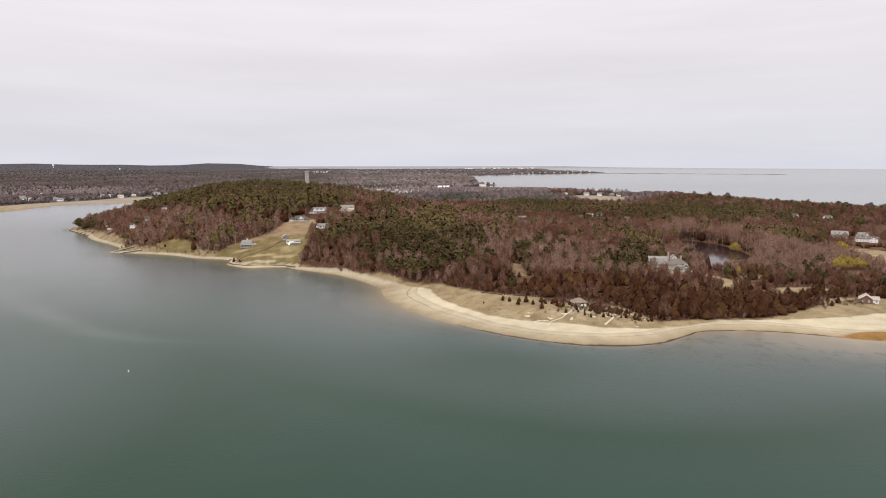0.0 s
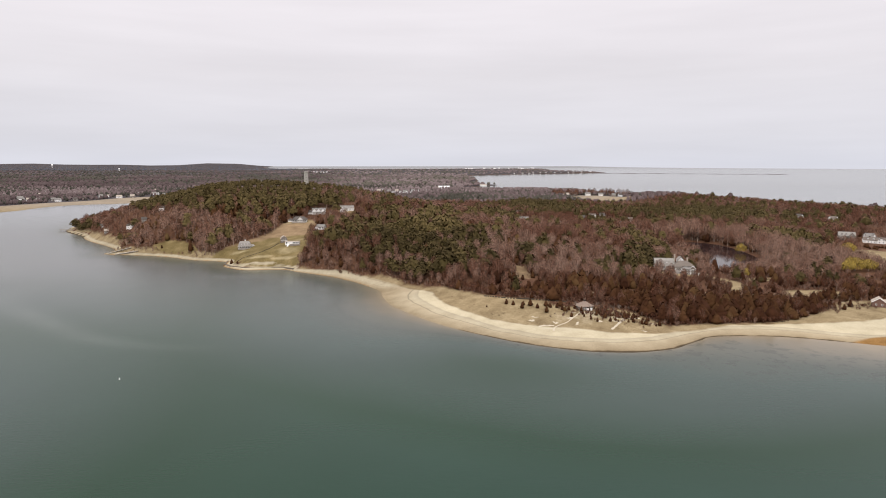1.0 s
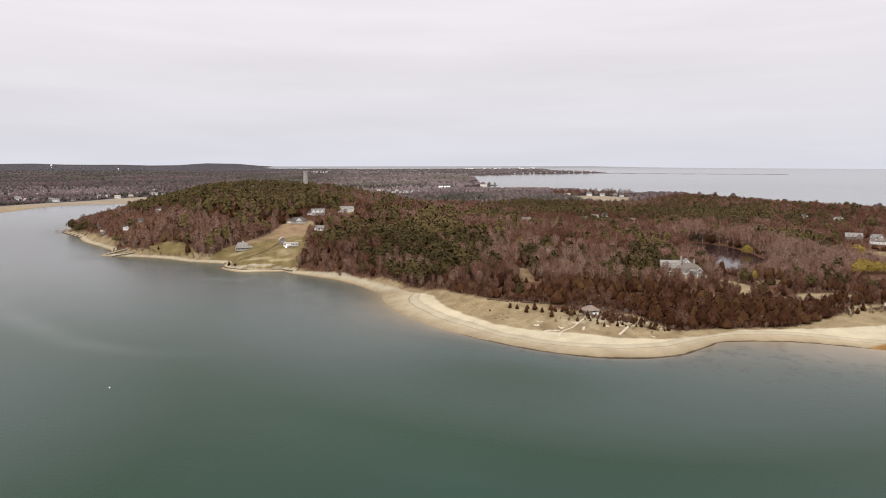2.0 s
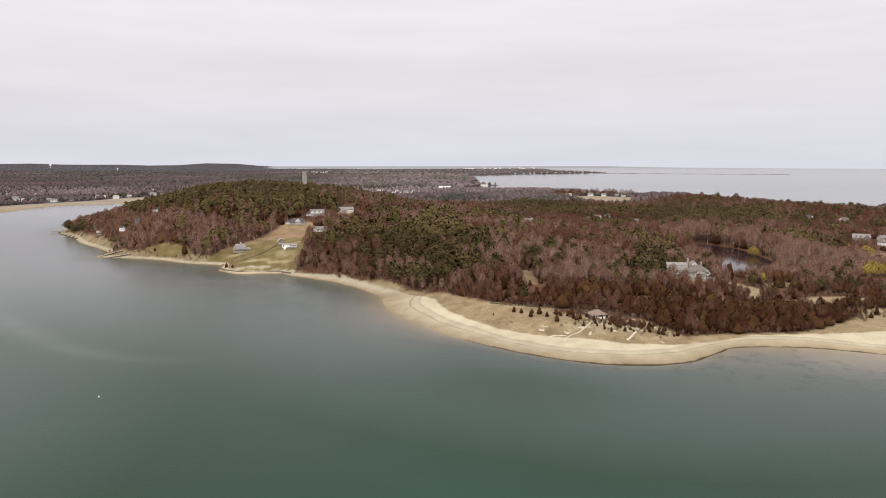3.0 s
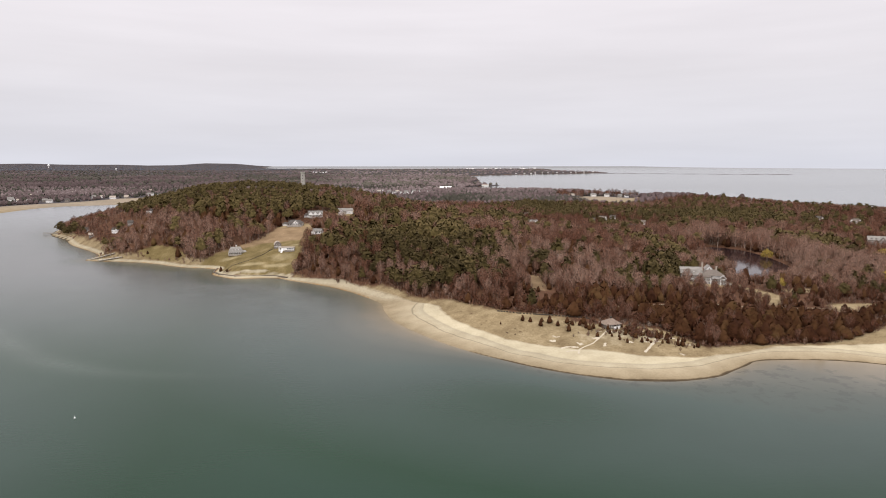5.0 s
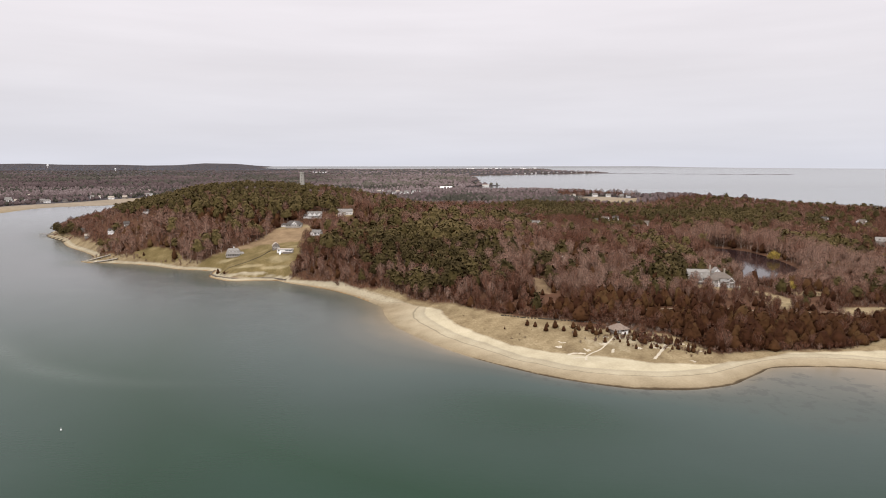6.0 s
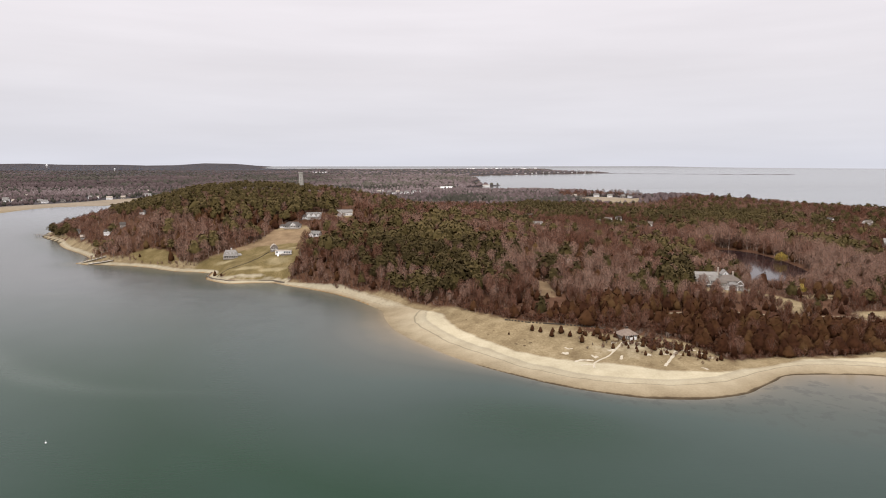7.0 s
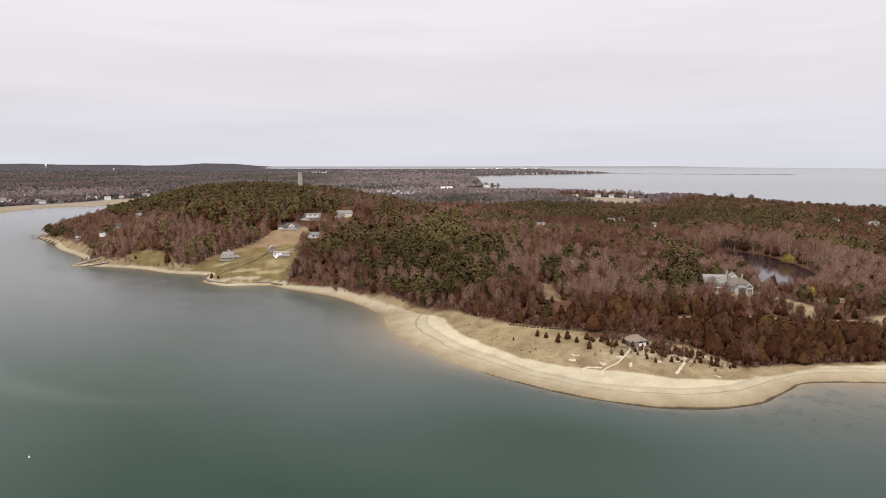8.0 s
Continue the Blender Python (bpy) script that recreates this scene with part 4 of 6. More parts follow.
def chimney(house, x, y, z0, z1, mat=None):
    bm = bmesh.new()
    add_box(bm, x - 0.6, x + 0.6, y - 0.45, y + 0.45, z0, z1)
    add_box(bm, x - 0.75, x + 0.75, y - 0.6, y + 0.6, z1, z1 + 0.3)
    bm_object("chimney", bm, mat or M_STONE, house)


def dormer(house, m, x, y, z, w=2.2, wall_mat=None, roof_mat=None):
    bm = bmesh.new()
    add_prism(bm, [(-w / 2, 0), (-w / 2, 1.7), (0, 2.6), (w / 2, 1.7), (w / 2, 0)], 0, 3.2)
    ob = bm_object("dormer", bm, wall_mat or M_WHITE, house)
    ob.matrix_basis = m @ pose(x, y, z, 0, 0, 90)
    bm = bmesh.new()
    for s in (-1, 1):
        add_prism(bm, [(0, 2.62), (s * (w / 2 + 0.3), 1.48), (s * (w / 2 + 0.3), 1.7), (0, 2.86)], -0.25, 3.2)
    r = bm_object("dormer_roof", bm, roof_mat or M_ROOF_GREY, ob)
    add_window(house, "small", m @ pose(x, y, z + 0.25))


def cupola(house, x, z):
    bm = bmesh.new()
    add_box(bm, x - 0.9, x + 0.9, -0.9, 0.9, z, z + 1.7)
    ob = bm_object("cupola", bm, M_WHITE, house)
    bm = bmesh.new()
    bmesh.ops.create_cone(bm, cap_ends=True, segments=4, radius1=1.65, radius2=0.05, depth=1.3, matrix=pose(x, 0, z + 2.35, 0, 0, 45))
    bm_object("cupola_roof", bm, M_ROOF_GREY, ob)


def porch(house, m, w, y, depth, h, mat_roof, posts=6):
    """A roofed porch along a front wall at y."""
    bm = bmesh.new()
    add_prism(bm, [(y - depth - 0.3, h - 0.5), (y, h), (y, h + 0.25), (y - depth - 0.3, h - 0.25)], -w / 2 - 0.3, w / 2 + 0.3)
    bm_object("porch_roof", bm, mat_roof, house).matrix_basis = m
    bm = bmesh.new()
    add_box(bm, -w / 2, w / 2, y - depth, y - 0.01, -2.0, 0.25)
    bm_object("porch_floor", bm, M_WOOD, house).matrix_basis = m
    for i in range(posts):
        bm = bmesh.new()
        px = -w / 2 + 0.2 + (w - 0.4) * i / (posts - 1)
        add_box(bm, px - 0.13, px + 0.13, y - depth + 0.05, y - depth + 0.31, 0.25, h - 0.45)
        bm_object("porch_post", bm, M_WHITE, house).matrix_basis = m


def start_house(x, y, turn, label, name="house", yard=16, z=None, category="house", clear=(0, -9)):
    h = tagged(new(name), label, category)
    h.empty_display_size = 2
    h.matrix_world = pose(x, y, (ground_at(x, y) if z is None else z), 0, 0, turn)
    BUILT.append((x, y, yard))
    if clear:
        BUILT.append((x + clear[0], y + clear[1], yard * 0.9))
    return h


I4 = Matrix.Identity(4)

# boat house with a gambrel roof at the foot of the hill
h = start_house(-146, 763, 6, "grey-roofed boat house with white posts and a cupola", yard=17)
h.scale = (0.74, 0.74, 0.74)
hip_block(h, I4, 18, 11, 3.6, 6.8, 13.0, M_SHINGLE_WALL, M_ROOF_PALE, 1, 6, "small", 0.34)
porch(h, I4, 19, -5.5, 3.0, 3.3, M_ROOF_PALE, 9)
for dx in (-4.6, 0, 4.6):
    dormer(h, I4, dx, -4.6, 4.4, 2.2, M_WHITE, M_ROOF_PALE)
cupola(h, 1.0, 10.9)
hip_block(h, pose(11.5, 0.5, 0), 7, 8.5, 2.9, 2.2, 2.5, M_WHITE, M_ROOF_PALE, 1, 2)

# shingled cottage with a white band and a low white garage with a terrace on the slope
h = start_house(-99, 746, 14, "grey-brown two-storey gambrel cottage on the slope", yard=13)
h.scale = (0.70, 0.70, 0.70)
block(h, pose(0, 0, 0, 0, 0, 90), 10, 10, 5.2, 4.6, "gambrel", M_SHINGLE_WALL, M_ROOF_TAN, 2, 2)
box_part("trim_band", h, M_WHITE, -5.2, 5.2, -5.12, -5.0, 2.6, 3.0)
h = start_house(-87, 733, -6, "low white flat-roofed house with a terrace and stair", yard=14)
h.scale = (0.78, 0.78, 0.78)
box_part("wall", h, M_WHITE, -11, 9, -4, 4, -3, 3.4)
box_part("roof", h, M_ROOF_TAN, -11.4, 9.4, -4.4, 4.4, 3.404, 3.8)
for i in range(5):
    add_window(h, "wide", pose(-1.0 + i * 2.1 if i else -8.6, -4, 0.8))
box_part("terrace", h, M_WOOD, -2.5, 11, -8.5, -4.01, 0.1, 0.35)
for i in range(8):
    box_part("rail_post", h, M_WHITE, -2.4 + i * 1.9, -2.25 + i * 1.9, -8.4, -8.25, 0.35, 1.35)
box_part("rail", h, M_WHITE, -2.5, 11.1, -8.45, -8.2, 1.35, 1.47)
box_part("terrace_wall", h, M_SHINGLE_WALL, -2.4, 10.9, -8.3, -4.02, -3, 0.096)
bm = bmesh.new()
add_prism(bm, [(-9, -3.2), (-4.1, 0.2), (-4.1, 0.9), (-9, -2.5)], -7.5, -5.2)
bm_object("stair", bm, M_WHITE, h)

# houses at the top of the lawn
h = start_house(-90, 834, -4, "white dark-roofed house with a front gable above the lawn", yard=17, clear=(2, -14))
h.scale = (0.8, 0.8, 0.8)
hip_block(h, I4, 23, 11, 3.4, 4.6, 13, M_WHITE, M_ROOF_DARK, 1, 6, "wide")
block(h, pose(1.5, -3.2, 0, 0, 0, 90), 8, 9, 3.3, 4.2, "gable", M_WHITE, M_ROOF_GREY, 1, 2)
porch(h, I4, 22, -5.5, 2.8, 3.0, M_ROOF_DARK, 8)
hip_block(h, pose(-15, 1.5, -0.5), 7, 7, 2.8, 2.4, 1.5, M_WHITE, M_ROOF_DARK, 1, 2)
h = start_house(-68, 863, 3, "long white house with many gables and a grey roof", yard=16, clear=(3, -8))
h.scale = (0.78, 0.78, 0.78)
block(h, I4, 22, 10, 5.0, 4.0, "gable", M_WHITE, M_ROOF_GREY, 2, 7)
for dx in (-7.5, -0.5, 6.8):
    block(h, pose(dx, -3.2, 0, 0, 0, 90), 6.5, 5.4, 5.2, 2.8, "gable", M_WHITE, M_ROOF_PALE, 2, 2, sides=False)
hip_block(h, pose(-14.5, 1.5, -0.3), 8, 8, 3.2, 2.8, 2, M_WHITE, M_ROOF_DARK, 1, 3)
porch(h, pose(0, 0, 0), 20, -6.6, 2.2, 2.8, M_ROOF_GREY, 7)
chimney(h, 4, 0.6, 8, 10.8)
h = start_house(-32, 868, 8, "pale house with two wings and grey-tan roofs behind pines", yard=15, clear=(2, -12))
h.scale = (0.8, 0.8, 0.8)
block(h, pose(-5, 0, 0), 12, 9, 4.6, 4.2, "gable", M_ROOF_TAN, M_ROOF_PALE, 2, 4)
block(h, pose(-7.5, -3.5, 0, 0, 0, 90), 7, 6.5, 4.4, 3.4, "gable", M_WHITE, M_ROOF_PALE, 2, 2)
block(h, pose(6.5, 1, 0), 11, 8, 5.0, 3.6, "gable", M_WHITE, M_ROOF_PALE, 2, 5)
chimney(h, 0.4, 0.6, 7, 10.0)
h = start_house(-60, 792, -20, "small white garage with a pale roof by the drive", "garage", yard=12, category="garage")
h.scale = (0.85, 0.85, 0.85)
block(h, I4, 12, 8, 3.2, 3.2, "gable", M_WHITE, M_ROOF_GREY, 1, 3, "wide")
block(h, pose(-4, -4, -1, 0, 0, 90), 7, 6, 3.4, 2.6, "gable", M_WHITE, M_ROOF_GREY, 1, 2)

# the large shingle mansion by the pond
h = start_house(279, 563, -14, "large grey-shingled mansion with pale roofs, gables and white trim", "mansion", yard=23, category="mansion", clear=(0, -10))
block(h, pose(-9.5, 3, -0.3), 17, 11.5, 6.2, 5.6, "gambrel", M_SHINGLE_WALL, M_ROOF_PALE, 2, 5, "tall")
for dx in (-15, -11.2, -7.4):
    dormer(h, I4, dx, -1.6, 6.6, 2.2, M_WHITE, M_ROOF_PALE)
box_part("trim_band", h, M_WHITE, -17.8, -1.4, -2.95, -2.82, 5.3, 5.9)
porch(h, pose(-10, 0, -0.5), 13, -2.8, 3.4, 3.2, M_ROOF_PALE, 6)
hip_block(h, pose(7, -1.5, -0.8), 17, 13, 7.2, 4.0, 6.5, M_SHINGLE_WALL, M_ROOF_BROWN, 2, 6, "tall")
hip_block(h, pose(1.0, -8.6, -1.0), 5.6, 4.6, 6.6, 2.4, 0.3, M_SHINGLE_WALL, M_ROOF_BROWN, 2, 3)
hip_block(h, pose(8.2, -9.2, -1.4), 7.4, 3.6, 5.6, 1.8, 3.5, M_SHINGLE_WALL, M_ROOF_GREY, 2, 4)
block(h, pose(13.6, -6.4, -1.6, 0, 0, 90), 7, 5.2, 5.6, 2.2, "gable", M_SHINGLE_WALL, M_ROOF_GREY, 2, 2)
block(h, pose(5.6, 4.6, 0, 0, 0, 90), 7, 5, 10.4, 2.6, "gable", M_WHITE, M_ROOF_PALE, 3, 2)
box_part("trim_band", h, M_WHITE, -1.3, 15.3, -8.16, -8.02, 5.7, 6.2)
for cx in (-1.35, 15.35):
    box_part("corner_board", h, M_WHITE, cx - 0.25, cx + 0.25, -8.2, -8.02, -1.5, 6.2)
for bx0, bx1, by, bz in ((-17.8, -1.4, -2.95, 2.5), (-1.3, 15.3, -8.16, 2.3), (-1.7, 3.7, -11.02, 4.9), (-1.7, 3.7, -11.02, 1.9), (4.6, 11.8, -11.12, 3.6), (11.1, 16.1, -10.02, 3.2)):
    box_part("trim_band", h, M_WHITE, bx0, bx1, by, by + 0.1, bz, bz + 0.4)
for bx, by, bz in ((-1.75, -11.04, 5.3), (3.75, -11.04, 5.3), (4.55, -11.14, 3.9), (11.85, -11.14, 3.9), (16.2, -10.04, 3.6), (-17.95, -2.97, 5.6)):
    box_part("corner_board", h, M_WHITE, bx - 0.22, bx + 0.22, by, by + 0.12, -2.0, bz)
bm = bmesh.new()
for sgn in (-1, 1):
    add_prism(bm, [(0, 8.15), (sgn * 3.1, 5.35), (sgn * 3.1, 5.95), (0, 8.75)], -4.14, -4.0)
bm_object("gable_trim", bm, M_WHITE, h).matrix_basis = pose(13.6, -6.4, -1.6, 0, 0, 90)
chimney(h, 0.2, 3.0, 8, 15.2, M_ROOF_TAN)
chimney(h, 11.5, 2.0, 8, 12.4, M_ROOF_TAN)
box_part("terrace", h, M_GRANITE, 16.3, 23, -6, 3, -3.5, -1.2)
box_part("garden_wall", h, M_WHITE, 19.5, 20.0, -8.5, -6.1, -4, -0.6)

# small brown beach house
h = start_house(374, 433, -36, "small brown beach house with white gable trim", "beach_house", yard=12, clear=(0, -10))
block(h, pose(0, 0, 0, 0, 0, 90), 8, 8.5, 3.4, 3.0, "gable", M_BRICK, M_ROOF_TAN, 1, 2)
block(h, pose(5.4, 1.0, 0), 6, 6, 2.8, 2.0, "gable", M_WHITE, M_ROOF_TAN, 1, 2)
for s in (-1, 1):
    bm = bmesh.new()
    add_prism(bm, [(0, 6.42), (s * 4.7, 3.1), (s * 4.7, 3.5), (0, 6.85)], -4.62, -4.5)
    bm_object("gable_trim", bm, M_WHITE, h).matrix_basis = pose(0, 0, 0, 0, 0, 90)
bm = bmesh.new()
bmesh.ops.create_cone(bm, cap_ends=True, segments=8, radius1=0.16, radius2=0.07, depth=11, matrix=pose(0, 0, 5.3))
flag_pole = tagged(new("flagpole"), "tall white flagpole standing by the beach house", "flagpole")
flag_pole.matrix_world = pose(392, 434, ground_at(392, 434))
bm_object("pole", bm, M_WHITE, flag_pole)
bm = bmesh.new()
bmesh.ops.create_icosphere(bm, subdivisions=1, radius=0.22, matrix=pose(0, 0, 10.95))
bm_object("finial", bm, M_WHITE, flag_pole)


def hip_cottage(x, y, turn):
    """Low cottage under one wide hipped roof, white walls below."""
    ob = start_house(x, y, turn, "low shingled cottage under a wide grey-brown hipped roof in the dunes", "cottage", yard=9, category="cottage", clear=None)
    w, d, hh = 10.0, 8.0, 2.7
    box_part("wall", ob, M_SHINGLE_WALL, -w / 2, w / 2, -d / 2, d / 2, -1.5, hh)
    box_part("porch_wall", ob, M_WHITE, -w / 2 + 4, w / 2 - 1.5, -d / 2 - 1.6, -d / 2 - 1.4, -1.5, 1.5)
    bm = bmesh.new()
    lo = [bm.verts.new((sx * (w / 2 + 0.8), sy * (d / 2 + 0.8), hh - 0.25)) for sx, sy in ((-1, -1), (1, -1), (1, 1), (-1, 1))]
    hi = [bm.verts.new((sx * w * 0.14, 0, hh + 2.7)) for sx in (-1, 1)]
    bm.faces.new((lo[0], lo[1], hi[1], hi[0]))
    bm.faces.new((lo[1], lo[2], hi[1]))
    bm.faces.new((lo[2], lo[3], hi[0], hi[1]))
    bm.faces.new((lo[3], lo[0], hi[0]))
    bm.faces.new(lo[::-1])
    bm_object("roof", bm, M_ROOF_COTTAGE, ob)
    for i in range(4):
        add_window(ob, "small", pose(-3.6 + 2.4 * i, -d / 2, 0.7))
    for i in range(3):
        add_window(ob, "small", pose(w / 2, -2.4 + 2.4 * i, 0.7, 0, 0, 90))
    chimney(ob, 1.0, 0.8, hh + 1.4, hh + 3.3)


hip_cottage(148.5, 435.5, 12)


def simple_house(x, y, turn, w, d, h, rise, wall, roof, label, cols=4, rows=2, wing=True, scale=1.0, yard=13, chim=True, dorm=0, clear=(0, -12)):
    ob = start_house(x, y, turn, label, yard=yard * scale, clear=clear)
    block(ob, I4, w, d, h, rise, "gable", wall, roof, rows, cols)
    if wing:
        block(ob, pose(w * 0.28, -d * 0.35, 0, 0, 0, 90), d * 0.8, w * 0.38, h, rise * 0.9, "gable", wall, roof, rows, 2)
    if chim:
        chimney(ob, -w * 0.2, 0.5, h + rise * 0.5, h + rise + 1.2)
    for i in range(dorm):
        dormer(ob, I4, -w * 0.3 + i * w * 0.25, -d * 0.42, h + 0.3, 2.0, wall, roof)
    if scale != 1.0:
        ob.scale = (scale, scale, scale)
    return ob


GREY, WHITE, TANR, DARK = M_SHINGLE_WALL, M_WHITE, M_ROOF_TAN, M_ROOF_DARK
# estate houses on the far side of the willows
simple_house(618, 770, -30, 19, 11, 6.5, 4.4, GREY, M_ROOF_PALE, "large grey house with a pale front gable", 6, 2, dorm=2, yard=20, clear=(-6, -24))
simple_house(668, 790, -12, 12, 8, 4.4, 3.2, WHITE, M_ROOF_GREY, "white house beside a larger grey house", 4, 2, yard=16, clear=(-6, -14))
simple_house(634, 742, -30, 24, 9, 4.2, 3.0, WHITE, M_ROOF_BROWN, "long white house with grey roof near the willows", 7, 2, dorm=3, yard=20, clear=(-8, -24))
# houses among the woods
for x, y, turn, w, wall, roof, text in (
        (259, 1110, 8, 15, WHITE, DARK, "white gabled house deep in the woods"), (385, 1080, -6, 12, WHITE, M_ROOF_BROWN, "white house with a tall gable among pines"),
        (366, 1078, 10, 11, GREY, DARK, "grey house with a dark roof among pines"), (404, 1084, 0, 9, WHITE, DARK, "small white house among bare trees"),
        (382, 952, 14, 11, GREY, DARK, "grey shingled house among bare trees"), (423, 1010, -12, 10, WHITE, M_ROOF_BROWN, "white house at the edge of the pines"),
        (548, 925, 4, 13, GREY, M_ROOF_BROWN, "brown-roofed house in the bare woods"), (744, 1040, 0, 12, WHITE, DARK, "white house in distant bare woods"),
        (643, 961, -8, 12, GREY, DARK, "grey house in distant woods"), (766, 985, 6, 12, WHITE, M_ROOF_BROWN, "white house with brown roof in the woods"),
        (470, 880, 20, 9, GREY, M_ROOF_BROWN, "low grey house by the woods' edge"), (-3, 985, 0, 12, TANR, TANR, "tan house behind the ridge"), (215, 886, -10, 12, WHITE, M_ROOF_GREY, "white gabled house between pines on the ridge"),
        (-398, 1003, 18, 11, WHITE, DARK, "white house on the wooded point"), (-415, 1030, 6, 9, GREY, DARK, "grey cottage on the wooded point"),
        (-326, 915, -8, 13, WHITE, DARK, "white house behind bare trees on the point"), (-304, 905, 12, 10, GREY, DARK, "grey house behind bare trees on the point"),
        (-286, 922, 0, 11, WHITE, DARK, "pale house on the wooded slope"), (-372, 952, 20, 9, GREY, TANR, "small tan-roofed cottage near the water")):
    simple_house(x, y, turn, w, w * 0.62, (8.5 if wall is WHITE else 6.0) if x > 0 else 5.0, 3.4, wall, roof, text, 4, 2, wing=w > 11, scale=1.0 if x > 0 else 0.66, yard=8, clear=(-2, -11) if x > 0 else (3, -8))
simple_house(175, 636, 12, 6, 5, 6.5, 2.6, WHITE, WHITE, "small white gabled shed among bare trees", 2, 2, wing=False, scale=0.65, yard=9, chim=False, clear=(-2, -10))
# houses along the marsh and the far shore
for x, y, w, wall, roof, text in (
        (-884, 1930, 15, WHITE, M_ROOF_GREY, "white house facing the salt marsh"), (-905, 1950, 13, GREY, M_ROOF_GREY, "grey house facing the salt marsh"),
        (-990, 1945, 15, WHITE, M_ROOF_GREY, "white house behind the salt marsh"), (-962, 1930, 12, WHITE, TANR, "white tan-roofed house by the marsh"),
        (-935, 1925, 11, GREY, M_ROOF_GREY, "grey cottage by the salt marsh"), (-1012, 1985, 16, WHITE, M_ROOF_GREY, "large white house behind the marsh"),
        (-850, 1960, 12, GREY, DARK, "dark-roofed house by the marsh"), (-826, 2080, 14, WHITE, M_ROOF_GREY, "white house behind the marsh"),
        (-770, 2070, 16, WHITE, TANR, "long pale house behind the marsh"), (-738, 2090, 13, GREY, TANR, "tan house behind the marsh"),
        (-700, 2190, 18, WHITE, M_ROOF_GREY, "white house in the far woods"), (-660, 2150, 12, GREY, M_ROOF_GREY, "grey house in the far woods"),
        (596, 1900, 17, WHITE, TANR, "white house beside the open field"), (626, 1915, 14, GREY, TANR, "tan-roofed house beside the field"), (668, 1910, 15, WHITE, M_ROOF_GREY, "white house beside the field"),
        (706, 1900, 13, WHITE, M_ROOF_GREY, "white house between field and sea"), (742, 1890, 13, GREY, M_ROOF_GREY, "grey house between field and sea"), (770, 1905, 12, WHITE, DARK, "white dark-roofed house near the sea"),
        (120, 2210, 14, WHITE, M_ROOF_GREY, "white house in the distant village"), (92, 2240, 12, WHITE, TANR, "pale house in the distant village"), (64, 2230, 13, GREY, M_ROOF_GREY, "grey house in the distant village"),
        (150, 2260, 12, WHITE, M_ROOF_GREY, "white cottage in the distant village"), (30, 2250, 12, GREY, TANR, "tan-roofed house in the distant village"), (460, 2560, 20, WHITE, TANR, "white house on the bay shore")):
    simple_house(x, y, rng.uniform(-15, 15), w, w * 0.62, 5.4, 4.0, wall, roof, text, 4, 2, wing=False, yard=18, chim=False, clear=(0, -30))
h = start_house(290, 2500, 4, "long white clubhouse on the far bay shore", "clubhouse", yard=40, category="clubhouse", clear=(0, -50))
block(h, I4, 46, 16, 7, 5, "gable", M_WHITE, M_WHITE, 2, 10, "wide")
block(h, pose(-32, 2, 0), 18, 12, 5, 4, "gable", M_WHITE, M_ROOF_TAN, 1, 4, "wide", False)


# granite tower on the hilltop
def tower():
    t = tagged(new("monument_tower"), "tall granite monument tower rising above the hilltop pines", "tower")
    x, y = -98, 1013
    t.matrix_world = pose(x, y, ground_at(x, y) - 1)
    top = 98.5 - ground_at(x, y)
    bm = bmesh.new()
    bmesh.ops.create_cone(bm, cap_ends=True, segments=10, radius1=3.7, radius2=3.0, depth=top - 3, matrix=pose(0, 0, (top - 3) / 2, 0, 0, 22.5))
    bm_object("shaft", bm, M_GRANITE, t)
    bm = bmesh.new()
    bmesh.ops.create_cone(bm, cap_ends=True, segments=8, radius1=3.1, radius2=3.5, depth=1.2, matrix=pose(0, 0, top - 2.4, 0, 0, 22.5))
    bmesh.ops.create_cone(bm, cap_ends=True, segments=8, radius1=3.5, radius2=3.5, depth=1.4, matrix=pose(0, 0, top - 1.3, 0, 0, 22.5))
    bm_object("parapet", bm, M_GRANITE, t)
    for k in range(3):
        w = box_part("slit_window", t, M_GLASS, -0.3, 0.3, -0.1, 0.1, 0, 1.6)
        zz = top * (0.45 + 0.15 * k)
        w.matrix_basis = pose(0, -(3.7 - 0.7 * zz / (top - 3)) * 0.951 - 0.02, zz)
    BUILT.append((x, y, 9))


tower()


# ---------- shore works ----------
def quay():
    q = tagged(new("stone_quay"), "dark stone sea wall along the foot of the lawn", "sea wall")
    line = [(-159, 733), (-158, 712), (-150, 698), (-131, 683), (-108, 684), (-92, 681), (-80, 671)]
    for (ax, ay), (bx, by) in zip(line[:-1], line[1:]):
        run = math.hypot(bx - ax, by - ay)
        k = max(int(run / 2.2), 1)
        ang = math.degrees(math.atan2(by - ay, bx - ax))
        for i in range(k):
            f = (i + 0.5) / k
            for row in range(2):
                s = run / k * 0.98
                st = box_part("stone", q, M_QUAY, -s / 2, s / 2, -0.8 + row * 0.2, 0.8, -0.6, 0.75 + rng.uniform(-0.06, 0.1), bevel=0.08)
                st.matrix_basis = pose(ax + (bx - ax) * f, ay + (by - ay) * f + 0.6, row * 0.95 + 0.1, 0, rng.uniform(-2, 2), ang + rng.uniform(-3, 3))


quay()


